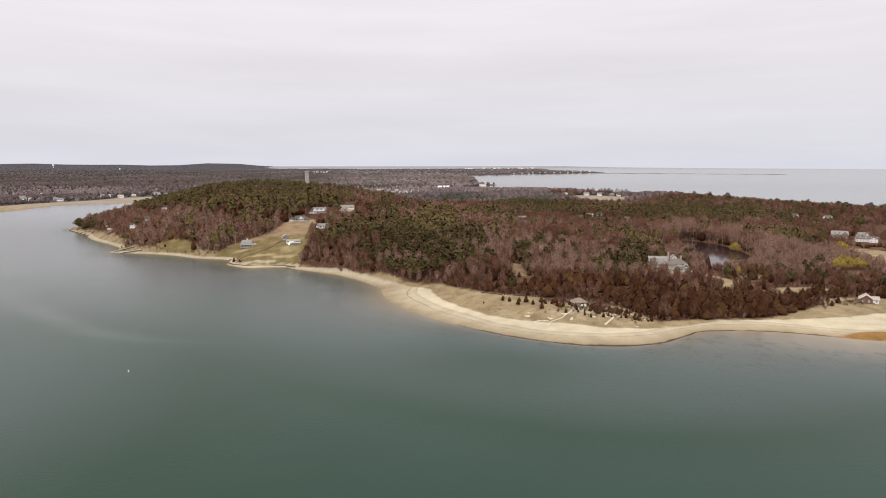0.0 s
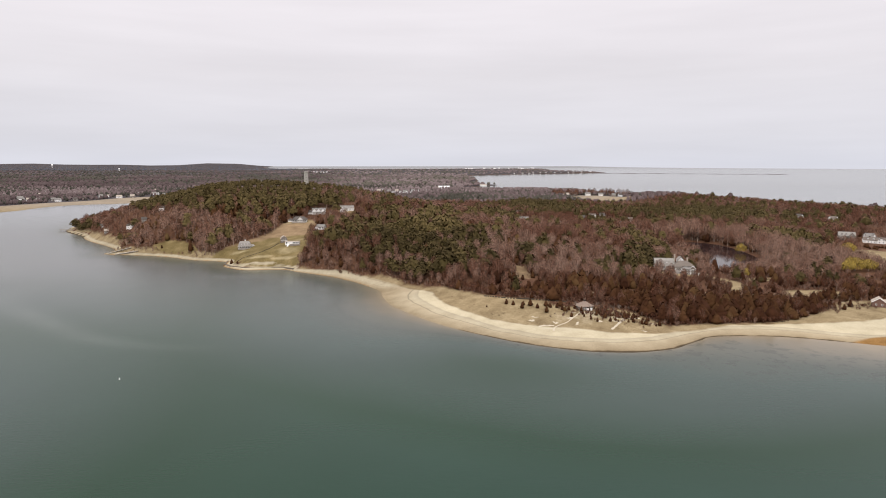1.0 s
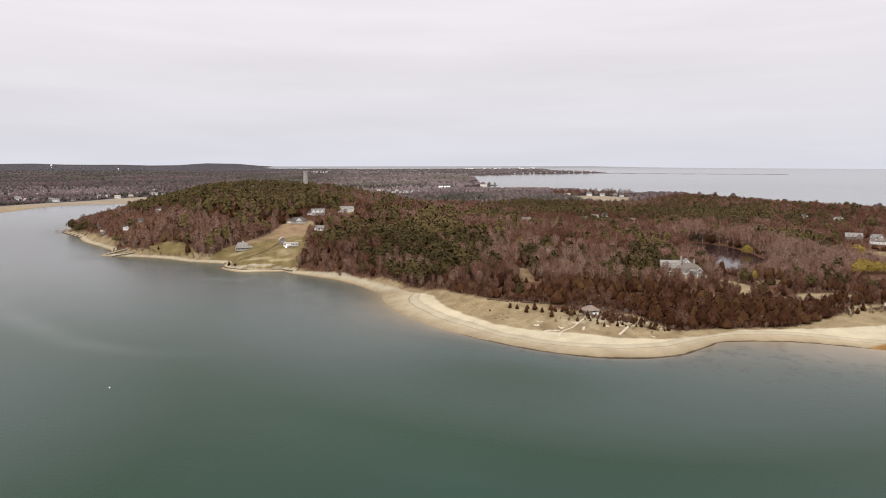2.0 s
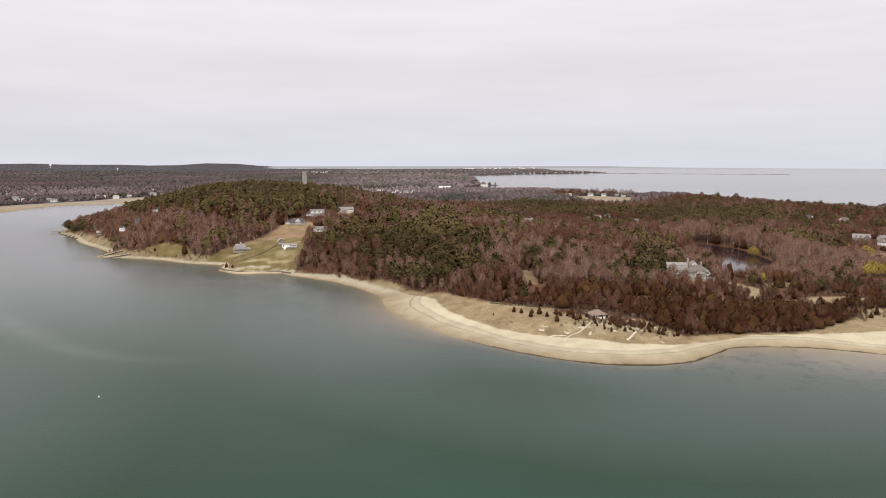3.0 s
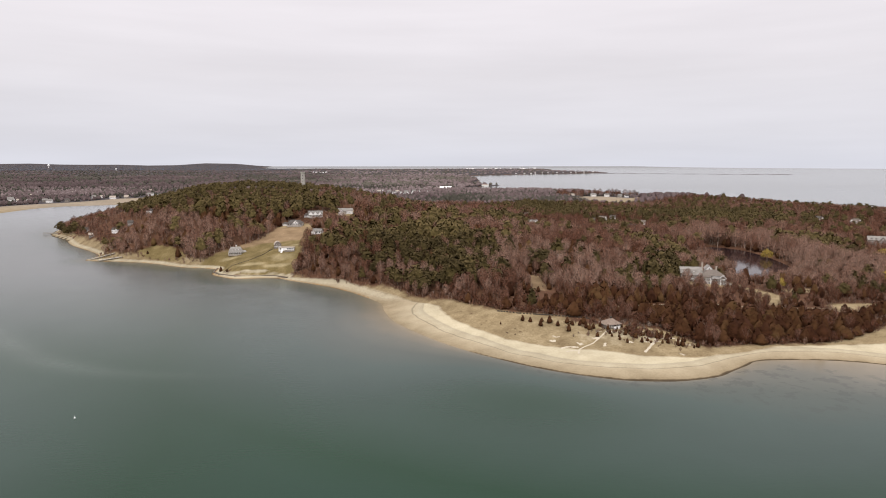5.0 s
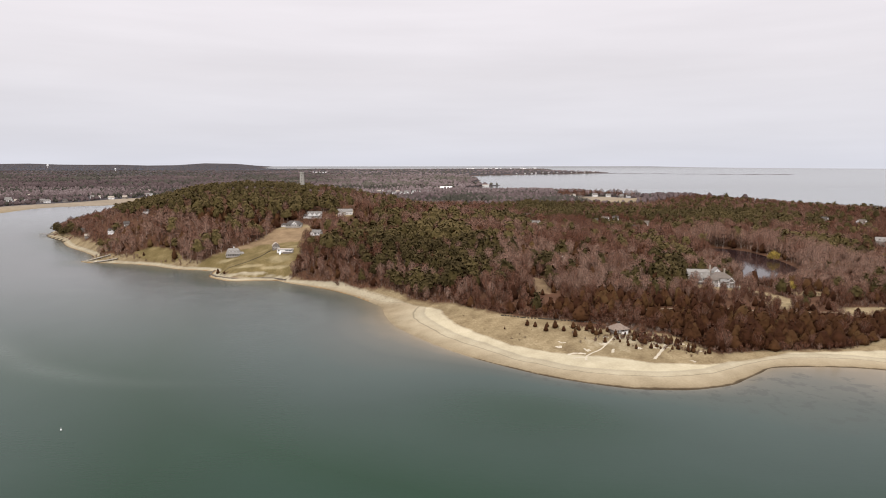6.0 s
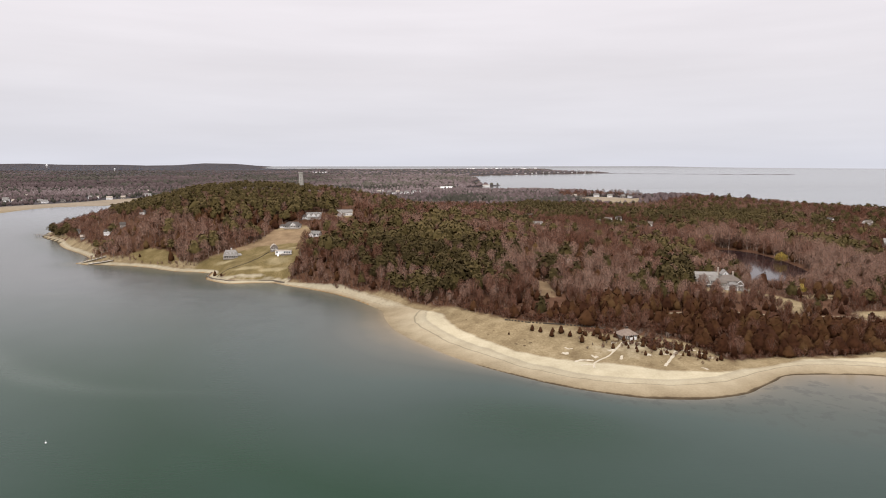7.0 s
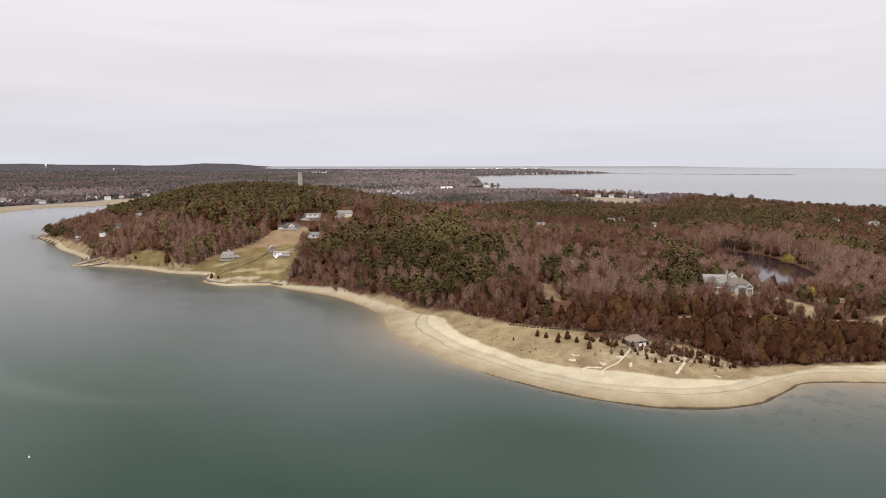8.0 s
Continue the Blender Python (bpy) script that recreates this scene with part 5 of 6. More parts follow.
def pier(x, y, turn, length, width, z, label, deck_mat=None, slope=0.0, name="dock"):
    p = tagged(new(name), label, "dock")
    z = ground_at(x, y) + 0.45 if slope else z
    p.matrix_world = pose(x, y, z, 0, math.degrees(math.atan((z - 0.7) / length)) if slope else 0, turn)
    n = int(length / 1.2)
    for i in range(n):
        box_part("plank", p, deck_mat or M_WOOD, i * 1.2, i * 1.2 + 1.12, -width / 2, width / 2, 0, 0.16)
    for i in range(int(length / 5) + 1):
        for s in (-1, 1):
            bm = bmesh.new()
            bmesh.ops.create_cone(bm, cap_ends=True, segments=7, radius1=0.22, radius2=0.2, depth=4.6, matrix=pose(min(i * 5, length - 0.4), s * (width / 2 + 0.24), -1.0))
            bm_object("post", bm, M_WOOD, p)
    for s in (-1, 1):
        box_part("stringer", p, M_WOOD, 0, length, s * width / 2 - 0.15, s * width / 2 + 0.01, -0.35, -0.004)


pier(-478, 1092, 165, 26, 2.8, 2.5, "narrow grey timber dock on posts off the point", M_SHINGLE_WALL)
pier(-292, 819, 187, 27, 3.8, 1.5, "pale concrete boat ramp running down into the water", M_CONCRETE, slope=3.0, name="boat_ramp")
pier(-282, 811, 188, 25, 3.4, 1.6, "second pale concrete boat ramp beside the first", M_CONCRETE, slope=3.2, name="boat_ramp")

bm = bmesh.new()
bmesh.ops.create_uvsphere(bm, u_segments=14, v_segments=9, radius=0.4, matrix=pose(0, 0, 0.15))
buoy = tagged(new("mooring_buoy"), "small white mooring buoy floating on the bay", "buoy")
buoy.matrix_world = pose(-129, 341, 0.1)
bm_object("float", bm, M_PIPE_WHITE, buoy)
bm = bmesh.new()
bmesh.ops.create_cone(bm, cap_ends=True, segments=8, radius1=0.07, radius2=0.07, depth=0.5, matrix=pose(0, 0, 0.9))
bm_object("pickup_ring", bm, M_PIPE_WHITE, buoy)

WILLOWS = [(448, 556, 12, 1.2), (459, 560, 13, 1.3), (471, 558, 11, 1.25), (462, 570, 12, 1.2), (528, 656, 12, 1.1), (537, 662, 10, 1.0), (437, 713, 12, 0.9), (338, 544, 8, 0.9)]
for px, py, hh, wd in WILLOWS:
    BUILT.append((px, py, hh * 0.6))
    BUILT.append((px - 6, py - 13, hh * 0.75))
    BUILT.append((px - 10, py - 26, hh * 0.6))

LOW_GROWTH = [(bx - 2, by - 26, 26) for bx, by, br in BUILT[::2] if bx > 150 and 700 < by < 1300]   # low scrub before the houses in the woods
BUILT += [(604, 742, 20), (612, 705, 20), (648, 760, 18), (590, 690, 18), (440, 535, 12), (452, 532, 12)]
BUILT += [(124, 521, 11), (132, 524, 10), (120, 511, 8), (129, 511, 9)]
BUILT += [(-56, 768, 12), (-53, 754, 11), (-50, 740, 9), (-66, 848, 10), (-64, 836, 9)]
BUILT += [(318, 563, 8), (313, 550, 9), (309, 538, 8), (306, 527, 6), (323, 560, 6), (318, 552, 7)]
BUILT += [(-28, 838, 13), (-25, 824, 11), (-57, 778, 9)]

# ---------- planting ----------
r = np.random.default_rng(21)
BARE_NEAR, BARE_MID, BARE_FAR = [bare_tree(10 + i, 7, 220, 1.05) for i in range(10)], [bare_tree(40 + i, 2, 26, 1.1) for i in range(8)], [far_tree(60 + i) for i in range(7)]
PINE_NEAR, PINE_MID, PINE_FAR = [pine_tree(80 + i, 24, 5, 0.085) for i in range(3)] + [round_pine(90 + i, 14, 13, 0.080) for i in range(6)], [round_pine(100 + i, 9, 7, 0.105) for i in range(9)], [far_tree(120 + i, i % 2 == 0) for i in range(7)]
CEDAR_NEAR, CEDAR_MID = [cedar_tree(140 + i) for i in range(8)], [cedar_tree(160 + i, 34, 0.12) for i in range(5)]
W_BARE, W_PINE, W_CEDAR = [M_BARK, M_TWIG, M_TWIG_SHADE], [M_BARK, M_PINE, M_NEEDLE_SHADE], [M_BARK, M_CEDAR]
W_RIDGE = [M_HAZY_RIDGE, M_HAZY_RIDGE]
W_FAR, W_FARPINE = [M_HAZED_WOOD, M_HAZED_WOOD], [M_HAZED_WOOD, M_HAZED_PINE]


def blob(x, y, cx, cy, rx, ry):
    return np.exp(-((x - cx) / rx) ** 2 - ((y - cy) / ry) ** 2)


PINE_STANDS = [(50, 690, 62, 95, 0.75), (50, 830, 62, 70, 0.42), (58, 573, 34, 30, 0.7), (108, 650, 12, 20, 0.8), (174, 630, 9, 11, 0.9), (-12, 720, 46, 48, 0.55),
               (180, 905, 30, 45, 0.7), (326, 747, 17, 62, 0.8), (357, 957, 14, 48, 0.8), (268, 590, 19, 24, 0.9), (236, 556, 14, 17, 0.8), (-103, 905, 24, 22, 0.6), (-12, 960, 60, 60, 0.4)]
SEAWARD_PINES = [(370, 1330, 75, 190, 0.8), (610, 1150, 135, 160, 1.0), (700, 1330, 80, 100, 0.6), (510, 742, 14, 55, 0.85), (537, 758, 9, 28, 0.8), (986, 1252, 130, 60, 0.2)]


def pine_share(x, y):
    """How much of the wood is evergreen."""
    p = 1.1 * step(34, 50, ground_z(x, y)) * (0.3 + 0.7 * step(0, -95, x)) * step(110, 40, x)
    for cx, cy, rx, ry, amount in PINE_STANDS + SEAWARD_PINES:
        p = np.maximum(p, amount * np.minimum(1.25 * blob(x, y, cx, cy, rx, ry), 1.0))
    p = p - 0.2 * blob(x, y, -30, 645, 60, 40)
    rough = 0.30 * wave_noise(x, y, 55, 2) + 0.2 * wave_noise(x, y, 22, 4)
    return p * (1 + 1.2 * rough) + 0.035 + 0.12 * rough


def cedar_share(x, y):
    return 1.05 * blob(x, y, 262, 424, 115, 34) + 0.26 * blob(x, y, 235, 470, 60, 30) + 0.38 * blob(x, y, 110, 512, 40, 26) + 0.4 * blob(x, y, 165, 482, 48, 22) + 0.42 * blob(x, y, 330, 455, 90, 34) + 0.34 * blob(x, y, 262, 482, 90, 22) + 0.24 * blob(x, y, 205, 500, 45, 24) + 0.20 * blob(x, y, 180, 560, 80, 70) + 0.50 * wave_noise(x, y, 24, 6) + 0.06


def stunted(x, y):
    """Where the trees stay low: before the pond, the mansion, the glades and along the sandy drive."""
    k = np.ones_like(x)
    for cx, cy, rx, ry, cut in ((372, 592, 70, 30, 0.35), (332, 590, 16, 30, 0.55), (341, 668, 40, 40, 0.3), (355, 722, 26, 60, 0.4), (126, 520, 14, 14, 0.5), (124, 512, 20, 20, 0.6), (262, 502, 34, 20, 0.4), (425, 505, 60, 40, 0.5), (560, 680, 70, 60, 0.45),
                                (212, 474, 56, 9, 0.6), (318, 464, 24, 10, 0.5), (350, 434, 30, 9, 0.5), (318, 503, 42, 26, 0.55), (296, 468, 46, 16, 0.45), (338, 455, 30, 14, 0.4)):
        k = k * (1 - cut * blob(x, y, cx, cy, rx, ry))
    return k


# near wood
x, y = scatter(-560, 700, 395, 900, 7.9, r)
keep = free_of(x, y) & (x < 60 + 0.95 * y) & (x > -60 - 0.62 * y)
x, y = x[keep], y[keep]
pc, cc, u = pine_share(x, y), cedar_share(x, y), r.uniform(0, 1, len(x))
kind = np.where(u < np.clip(cc, 0, 0.85), 2, np.where(r.uniform(0, 1, len(x)) < np.clip(pc, 0, 0.95), 1, 0))
tall = (1 + 0.18 * wave_noise(x, y, 40, 8)) * stunted(x, y) * (1 + (kind != 2) * (0.85 * blob(x, y, 425, 832, 80, 36) + 0.75 * blob(x, y, 462, 700, 30, 80)))
for lx, ly, lr in LOW_GROWTH:
    tall = tall * (1 - 0.3 * blob(x, y, lx, ly, lr, lr))
edge = step(0, 40, -inside_distance(x, y, DUNES))
height = np.where(kind == 0, r.uniform(10, 17, len(x)), np.where(kind == 1, r.uniform(13, 20.5, len(x)), r.uniform(8.5, 14.5, len(x)))) * tall * (0.72 + 0.28 * edge)
# cedars stand closer
cx, cy = scatter(80, 460, 395, 520, 7.4, r)
keep = free_of(cx, cy)
keep &= (inside_distance(cx, cy, DUNES) < -3.5)
cx, cy = cx[keep], cy[keep]
keep = r.uniform(0, 1, len(cx)) < np.clip(cedar_share(cx, cy) * 0.7, 0, 0.75)
cx, cy = cx[keep], cy[keep]
x, y, kind = np.concatenate([x, cx]), np.concatenate([y, cy]), np.concatenate([kind, np.full(len(cx), 2)])
height = np.concatenate([height, r.uniform(6.5, 13.0, len(cx)) * stunted(cx, cy)])
height = np.where((x < -260), height * 0.75, height)
# The x < -80 lift puts distance haze into the hill and point trees.
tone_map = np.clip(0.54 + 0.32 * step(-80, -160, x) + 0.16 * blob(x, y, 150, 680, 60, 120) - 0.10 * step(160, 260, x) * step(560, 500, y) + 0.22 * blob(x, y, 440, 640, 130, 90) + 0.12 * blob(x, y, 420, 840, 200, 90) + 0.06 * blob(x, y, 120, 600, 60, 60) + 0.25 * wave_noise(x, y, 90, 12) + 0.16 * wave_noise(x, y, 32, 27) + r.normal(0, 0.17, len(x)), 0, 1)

plant_cedar = single_tree_maker("cedar_tree", [cedar_tree(180 + i, 200, 0.06) for i in range(9)], W_CEDAR, "dark brown-green winter red cedar near the beach", "tree", "cedars behind the beach")
plant_bare = single_tree_maker("bare_tree", [bare_tree(200 + i, 10, 300, 1.0) for i in range(7)], W_BARE, "leafless grey-brown hardwood at the wood's edge", "tree", "bare trees of the near wood")
plant_pine = single_tree_maker("pine_tree", [pine_tree(220 + i, 30, 6, 0.066) if i % 2 else round_pine(220 + i, 16, 16, 0.075) for i in range(8)], W_PINE, "dark green pine standing among bare trees", "tree", "pines of the near wood")
alone = np.zeros(len(x), bool)
for k, plant, limit, reach in ((2, plant_cedar, 240, 470), (0, plant_bare, 260, 620), (1, plant_pine, 240, 700)):
    idx = np.nonzero((kind == k) & (y < reach))[0]
    idx = idx[np.argsort(y[idx])][:limit]
    alone[idx] = True
    for i in idx:
        plant(x[i], y[i], height[i] * (1.06 if k == 2 else 1.0), r, (1.34 if i % 3 else 1.0) if k == 2 else 1.0)
rest = ~alone
for k, temp, mats, name, text in ((0, BARE_NEAR, W_BARE, "bare_wood", "dense leafless brown hardwood forest over the peninsula"), (1, PINE_NEAR, W_PINE, "pine_wood", "dark green pine woods on the hill and ridge"),
                                  (2, CEDAR_NEAR, W_CEDAR, "cedar_thicket", "brown-green thicket of red cedars behind the dunes")):
    for lo, hi, level in ((0, 680, temp), (680, 2000, {0: BARE_MID, 1: PINE_MID + PINE_NEAR[:2], 2: CEDAR_MID}[k])):
        s = rest & (kind == k) & (y >= lo) & (y < hi)
        # Pines on the hill get a haze lift in their tone too.
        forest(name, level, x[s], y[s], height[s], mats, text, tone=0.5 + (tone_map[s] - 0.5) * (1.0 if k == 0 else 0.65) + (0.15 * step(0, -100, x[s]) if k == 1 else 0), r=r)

# undergrowth between the trees
x, y = scatter(-560, 640, 395, 700, 8.5, r)
keep = free_of(x, y, -2.0) & (x < 60 + 0.95 * y) & (x > -60 - 0.62 * y)
x, y = x[keep], y[keep]
forest("undergrowth", [bare_tree(240 + i, 2, 34, 1.6, False) for i in range(5)], x, y, r.uniform(2.2, 4.6, len(x)), W_BARE, "low brown brush under the trees", "brush", spread=1.7, r=r)

# brush along the edges of the clearings
x, y = scatter(-420, 440, 400, 880, 4.2, r)
gap = np.full(x.shape, 99.0)
for g in [HILL_LAWN, SHORE_LAWN, DUNES] + GLADES:
    gap = np.minimum(gap, -inside_distance(x, y, g))
gap = np.minimum(gap, inside_distance(x, y, SHORE) - 9)
gap = np.minimum(gap, -2.0 - inside_distance(x, y, POND))
keep = (gap > -1.5) & (gap < 9) & (inside_distance(x, y, SHORE) > 9) & (inside_distance(x, y, POND) < -3)
for bx, by, br in BUILT:
    keep &= (x - bx) ** 2 + (y - by) ** 2 > (br * 0.8) ** 2
x, y = x[keep], y[keep]
forest("edge_brush", [bare_tree(250 + i, 3, 46, 1.4, False) for i in range(5)], x, y, r.uniform(2.0, 5.0, len(x)), W_BARE, "tangled brown brush along the wood's edge", "brush", spread=1.4, r=r)

# thicker brush where the wood meets the dune grass
x, y = scatter(60, 330, 400, 530, 3.0, r)
gap = -inside_distance(x, y, DUNES)
keep = (gap > -1.0) & (gap < 11) & (r.uniform(0, 1, len(x)) < 0.75)
x, y = x[keep], y[keep]
forest("wood_edge_scrub", [bare_tree(270 + i, 3, 40, 1.3) for i in range(5)], x, y, r.uniform(2.0, 5.2, len(x)), W_BARE, "thick dark brush between dune grass and wood", "brush", spread=1.5, tone=r.uniform(0.05, 0.5, len(x)), r=r)

# middle wood
x, y = scatter(-560, 1320, 900, 1520, 9.8, r)
keep = free_of(x, y) & (x < 80 + 0.95 * y) & (x > -60 - 0.62 * y) & (np.hypot((x + 175) / 225, (y - 1260) / 190) > 1)
x, y = x[keep], y[keep]
pc = pine_share(x, y)
green = r.uniform(0, 1, len(x)) < np.clip(pc, 0, 0.97)
coast = (x > 500) & (inside_distance(x, y, SHORE) < 125)
thin = ~(coast & (r.uniform(0, 1, len(x)) < 0.5))
x, y, pc, green, coast = x[thin], y[thin], pc[thin], green[thin], coast[thin]
green &= ~(coast & (r.uniform(0, 1, len(x)) < 0.6))
height = np.where(coast, 7.5 * (1 + 0.5 * wave_noise(x, y, 38, 51)) * r.uniform(0.5, 1.4, len(x)), np.where(green, r.uniform(12, 18.5, len(x)), r.uniform(10, 16, len(x))) * (1 - 0.28 * step(1150, 1300, y) * step(450, 560, x))) * (1 - 0.42 * blob(x, y, -150, 1010, 240, 120)) * (1 + 0.15 * wave_noise(x, y, 60, 8))
height = np.minimum(height, 21.0)
# Haze put into the tone: higher base here, paler again towards the coast.
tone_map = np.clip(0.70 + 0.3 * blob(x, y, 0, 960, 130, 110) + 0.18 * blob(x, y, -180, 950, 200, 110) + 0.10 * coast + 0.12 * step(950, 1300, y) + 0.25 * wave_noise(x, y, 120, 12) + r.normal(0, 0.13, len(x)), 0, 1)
for lx, ly, lr in LOW_GROWTH:
    height = height * (1 - 0.3 * blob(x, y, lx, ly, lr, lr))
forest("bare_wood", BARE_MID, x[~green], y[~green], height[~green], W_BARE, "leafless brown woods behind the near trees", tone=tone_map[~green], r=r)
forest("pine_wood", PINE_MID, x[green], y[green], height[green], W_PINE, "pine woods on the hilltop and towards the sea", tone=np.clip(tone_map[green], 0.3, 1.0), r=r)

# broad old trees standing singly along the sea coast
x, y = scatter(560, 1400, 1080, 1620, 21.0, r)
deep = inside_distance(x, y, SHORE)
keep = (deep > 12) & (deep < 64) & (r.uniform(0, 1, len(x)) < 0.7) & (inside_distance(x, y, FAR_FIELD) < 0)
x, y = x[keep], y[keep]
dark = r.uniform(0, 1, len(x)) < 0.22
height = r.uniform(11, 21, len(x)) * (1 + 0.35 * wave_noise(x, y, 60, 53))
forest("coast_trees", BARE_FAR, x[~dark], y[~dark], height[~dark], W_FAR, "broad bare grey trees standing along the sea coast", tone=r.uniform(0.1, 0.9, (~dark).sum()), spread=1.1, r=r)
forest("coast_pines", PINE_MID, x[dark], y[dark], height[dark], W_PINE, "dark pines standing singly along the sea coast", tone=r.uniform(0.2, 0.6, dark.sum()), spread=1.1, r=r)

# far country, drawn in with distance
for y0, y1, gap, temp_b, temp_p, tall in ((1520, 2100, 13.2, BARE_FAR, PINE_FAR, 10.5), (2100, 2700, 17.0, BARE_FAR, PINE_FAR, 11.5), (2700, 3600, 21.0, BARE_FAR, PINE_FAR, 12.5), (3600, 4860, 31.0, BARE_FAR, PINE_FAR, 9.0)):
    x, y = scatter(-0.58 * y1 - 60, 0.95 * y1 if y1 < 2600 else 0.45 * y1, y0, y1, gap, r)
    s_in = inside_distance(x, y, SHORE)
    marsh = (x < -420) & (y < 2300) & (s_in < 15 + marsh_depth(x, y))
    keep = free_of(x, y) & ~marsh & (x > -60 - 0.60 * y)
    x, y = x[keep], y[keep]
    share = 0.42 + 0.55 * wave_noise(x, y, 210, 14) + 0.3 * wave_noise(x, y, 70, 15) + 0.25 * step(2300, 3200, y) + 1.2 * blob(x, y, 270, 1810, 75, 130) + 0.8 * blob(x, y, 470, 1700, 90, 110)
    green = r.uniform(0, 1, len(x)) < np.clip(share - 0.15, 0.03, 0.95)
    hh = tall * r.uniform(0.7, 1.2, len(x)) * np.maximum(draw_in(y), 0.36) * (1 + 0.5 * blob(x, y, 270, 1810, 75, 130)) * (1 - 0.65 * blob(x, y, 80, 2090, 120, 110))
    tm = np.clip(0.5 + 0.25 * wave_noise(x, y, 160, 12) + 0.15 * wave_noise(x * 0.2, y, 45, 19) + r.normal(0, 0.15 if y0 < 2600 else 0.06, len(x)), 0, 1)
    # Paler tone towards +x is horizon haze put into the trees' colour.
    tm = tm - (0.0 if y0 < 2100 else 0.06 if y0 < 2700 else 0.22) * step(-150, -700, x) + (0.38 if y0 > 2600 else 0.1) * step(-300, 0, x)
    wide = 1.0 if y0 < 2700 else (1.6 if y0 < 3600 else 3.0)
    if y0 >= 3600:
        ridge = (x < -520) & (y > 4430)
        forest("ridge_wood", temp_p, x[ridge], y[ridge], hh[ridge], W_RIDGE, "far ridge woods with slate-blue haze put into their colour", tone=tm[ridge], spread=3.5, r=r)
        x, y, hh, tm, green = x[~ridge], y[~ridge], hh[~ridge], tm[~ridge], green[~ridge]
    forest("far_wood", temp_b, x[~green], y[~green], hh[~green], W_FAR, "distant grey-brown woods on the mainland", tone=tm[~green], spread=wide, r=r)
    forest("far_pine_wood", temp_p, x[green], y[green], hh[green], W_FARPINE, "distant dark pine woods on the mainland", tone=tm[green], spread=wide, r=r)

# shade trees round the houses by the field
x = np.concatenate([r.uniform(560, 820, 46), r.uniform(560, 640, 10)])
y = np.concatenate([1936 + r.normal(0, 9, 46), 1880 + r.normal(0, 6, 10)])
forest("shade_trees", BARE_MID, x, y, r.uniform(13, 25, len(x)), W_BARE, "tall bare shade trees round the houses by the field", tone=r.uniform(0.4, 0.9, len(x)), r=r)
for px, py, hh in ((258, 575, 13), (253, 562, 12), (262, 585, 14), (303, 578, 12), (290, 594, 13), (307, 584, 11), (248, 576, 12), (265, 592, 13), (252, 588, 14), (308, 590, 12), (300, 596, 13), (240, 570, 13), (244, 584, 14)):
    plant_pine(px, py, hh, r, 1.1, "dark pine standing close beside the mansion")
for px, py, hh in ((-452, 1058, 13), (-440, 1046, 14), (-466, 1080, 14), (-428, 1034, 13), (-478, 1100, 15), (-412, 1016, 12), (-486, 1120, 15), (-445, 1070, 15), (-400, 996, 11), (-458, 1068, 12)):
    plant_pine(px, py, hh, r, 1.2, "dark evergreen at the tip of the wooded point")

# small cedars scattered on the dune grass
plant_small = single_tree_maker("dune_cedar", [cedar_tree(260 + i, 110, 0.085) for i in range(6)], W_CEDAR, "small dark cedar standing alone in dune grass", "tree", "small cedars on the dunes")
for px, py in ((97.7, 457.6), (101.8, 453.8), (106.5, 445.6), (113.4, 449.3), (120.8, 432.5), (130.5, 440.2), (132.6, 435.1), (137.2, 434.1), (83, 457), (117, 443), (124, 446), (126, 441), (109, 452), (134, 444)):
    plant_small(px, py, r.uniform(2.8, 5.6) if px > 90 else 2.0, r)
for i in range(70):
    f = r.uniform(0, 1) ** 0.7
    plant_small(124 + 62 * f + r.normal(0, 3), 440 - 40 * f + r.normal(0, 6) + (8 if f > 0.6 else 0), r.uniform(1.6, 4.0), r)
for px, py, hh in ((-150, 709, 5.5), (-142, 700, 3.0), (-211, 779, 14.0), (-204, 784, 11.0), (-262, 818, 4.2), (-252, 806, 4.0), (-240, 842, 8.0), (352, 434, 6.0), (-306, 834, 9.0), (-282, 826, 10.0), (-296, 838, 8.0), (330, 440, 5), (345, 447, 6.5), (318, 430, 5.5), (338, 433, 4), (385, 441, 6), (300, 418, 5), (310, 424, 6), (362, 452, 7), (372, 456, 6), (352, 458, 8), (344, 456, 7), (336, 452, 8), (382, 450, 5), (358, 462, 9), (390, 455, 7), (348, 440, 4), (340, 425, 4.5), (334, 432, 6), (126, 525, 4.5), (136, 530, 5.5), (116, 531, 7), (140, 541, 9), (118, 522, 8)):
    plant_small(px, py, hh, r, 0.85 if hh > 9 else 1.1, "broad dark cedar standing alone on grass")

# dark hedge and cedars between the estate and the willows
for i in range(26):
    f = i / 25
    plant_small(586 + 62 * f + r.normal(0, 4), 694 + 8 * f + r.normal(0, 4), r.uniform(2.5, 5.0), r, 1.4, "dark shrubby cedar in a hedge below a house")

plant_small(318, 563, 16.0, r, 0.85, "tall dark pointed cedar beside the pond")

# yellow willows
plant_willow = single_tree_maker("willow_tree", [broad_willow(300 + i) for i in range(4)], [M_BARK, M_WILLOW, M_WILLOW_SHADE], "bright yellow budding willow among bare trees", "tree", "yellow willows")
for px, py, hh, wd in WILLOWS:
    plant_willow(px, py, hh, r, wd)

# pale grey bushes on the dunes
plant_bush = single_tree_maker("dune_bush", [bare_tree(320 + i, 3, 150, 1.5, False) for i in range(4)], [M_BARK, M_BARK], "low grey leafless bush on the dunes", "bush", "grey bushes on the dunes")
for i in range(36):
    px, py = (158 + r.normal(0, 12), 440 + r.normal(0, 8)) if i < 22 else (150 + r.normal(0, 22), 430 + r.normal(0, 8))
    if math.hypot(px - 148.5, py - 434) > 9:
        plant_bush(px, py, r.uniform(2.0, 3.8) if i < 22 else r.uniform(1.2, 2.2), r, 1.5)

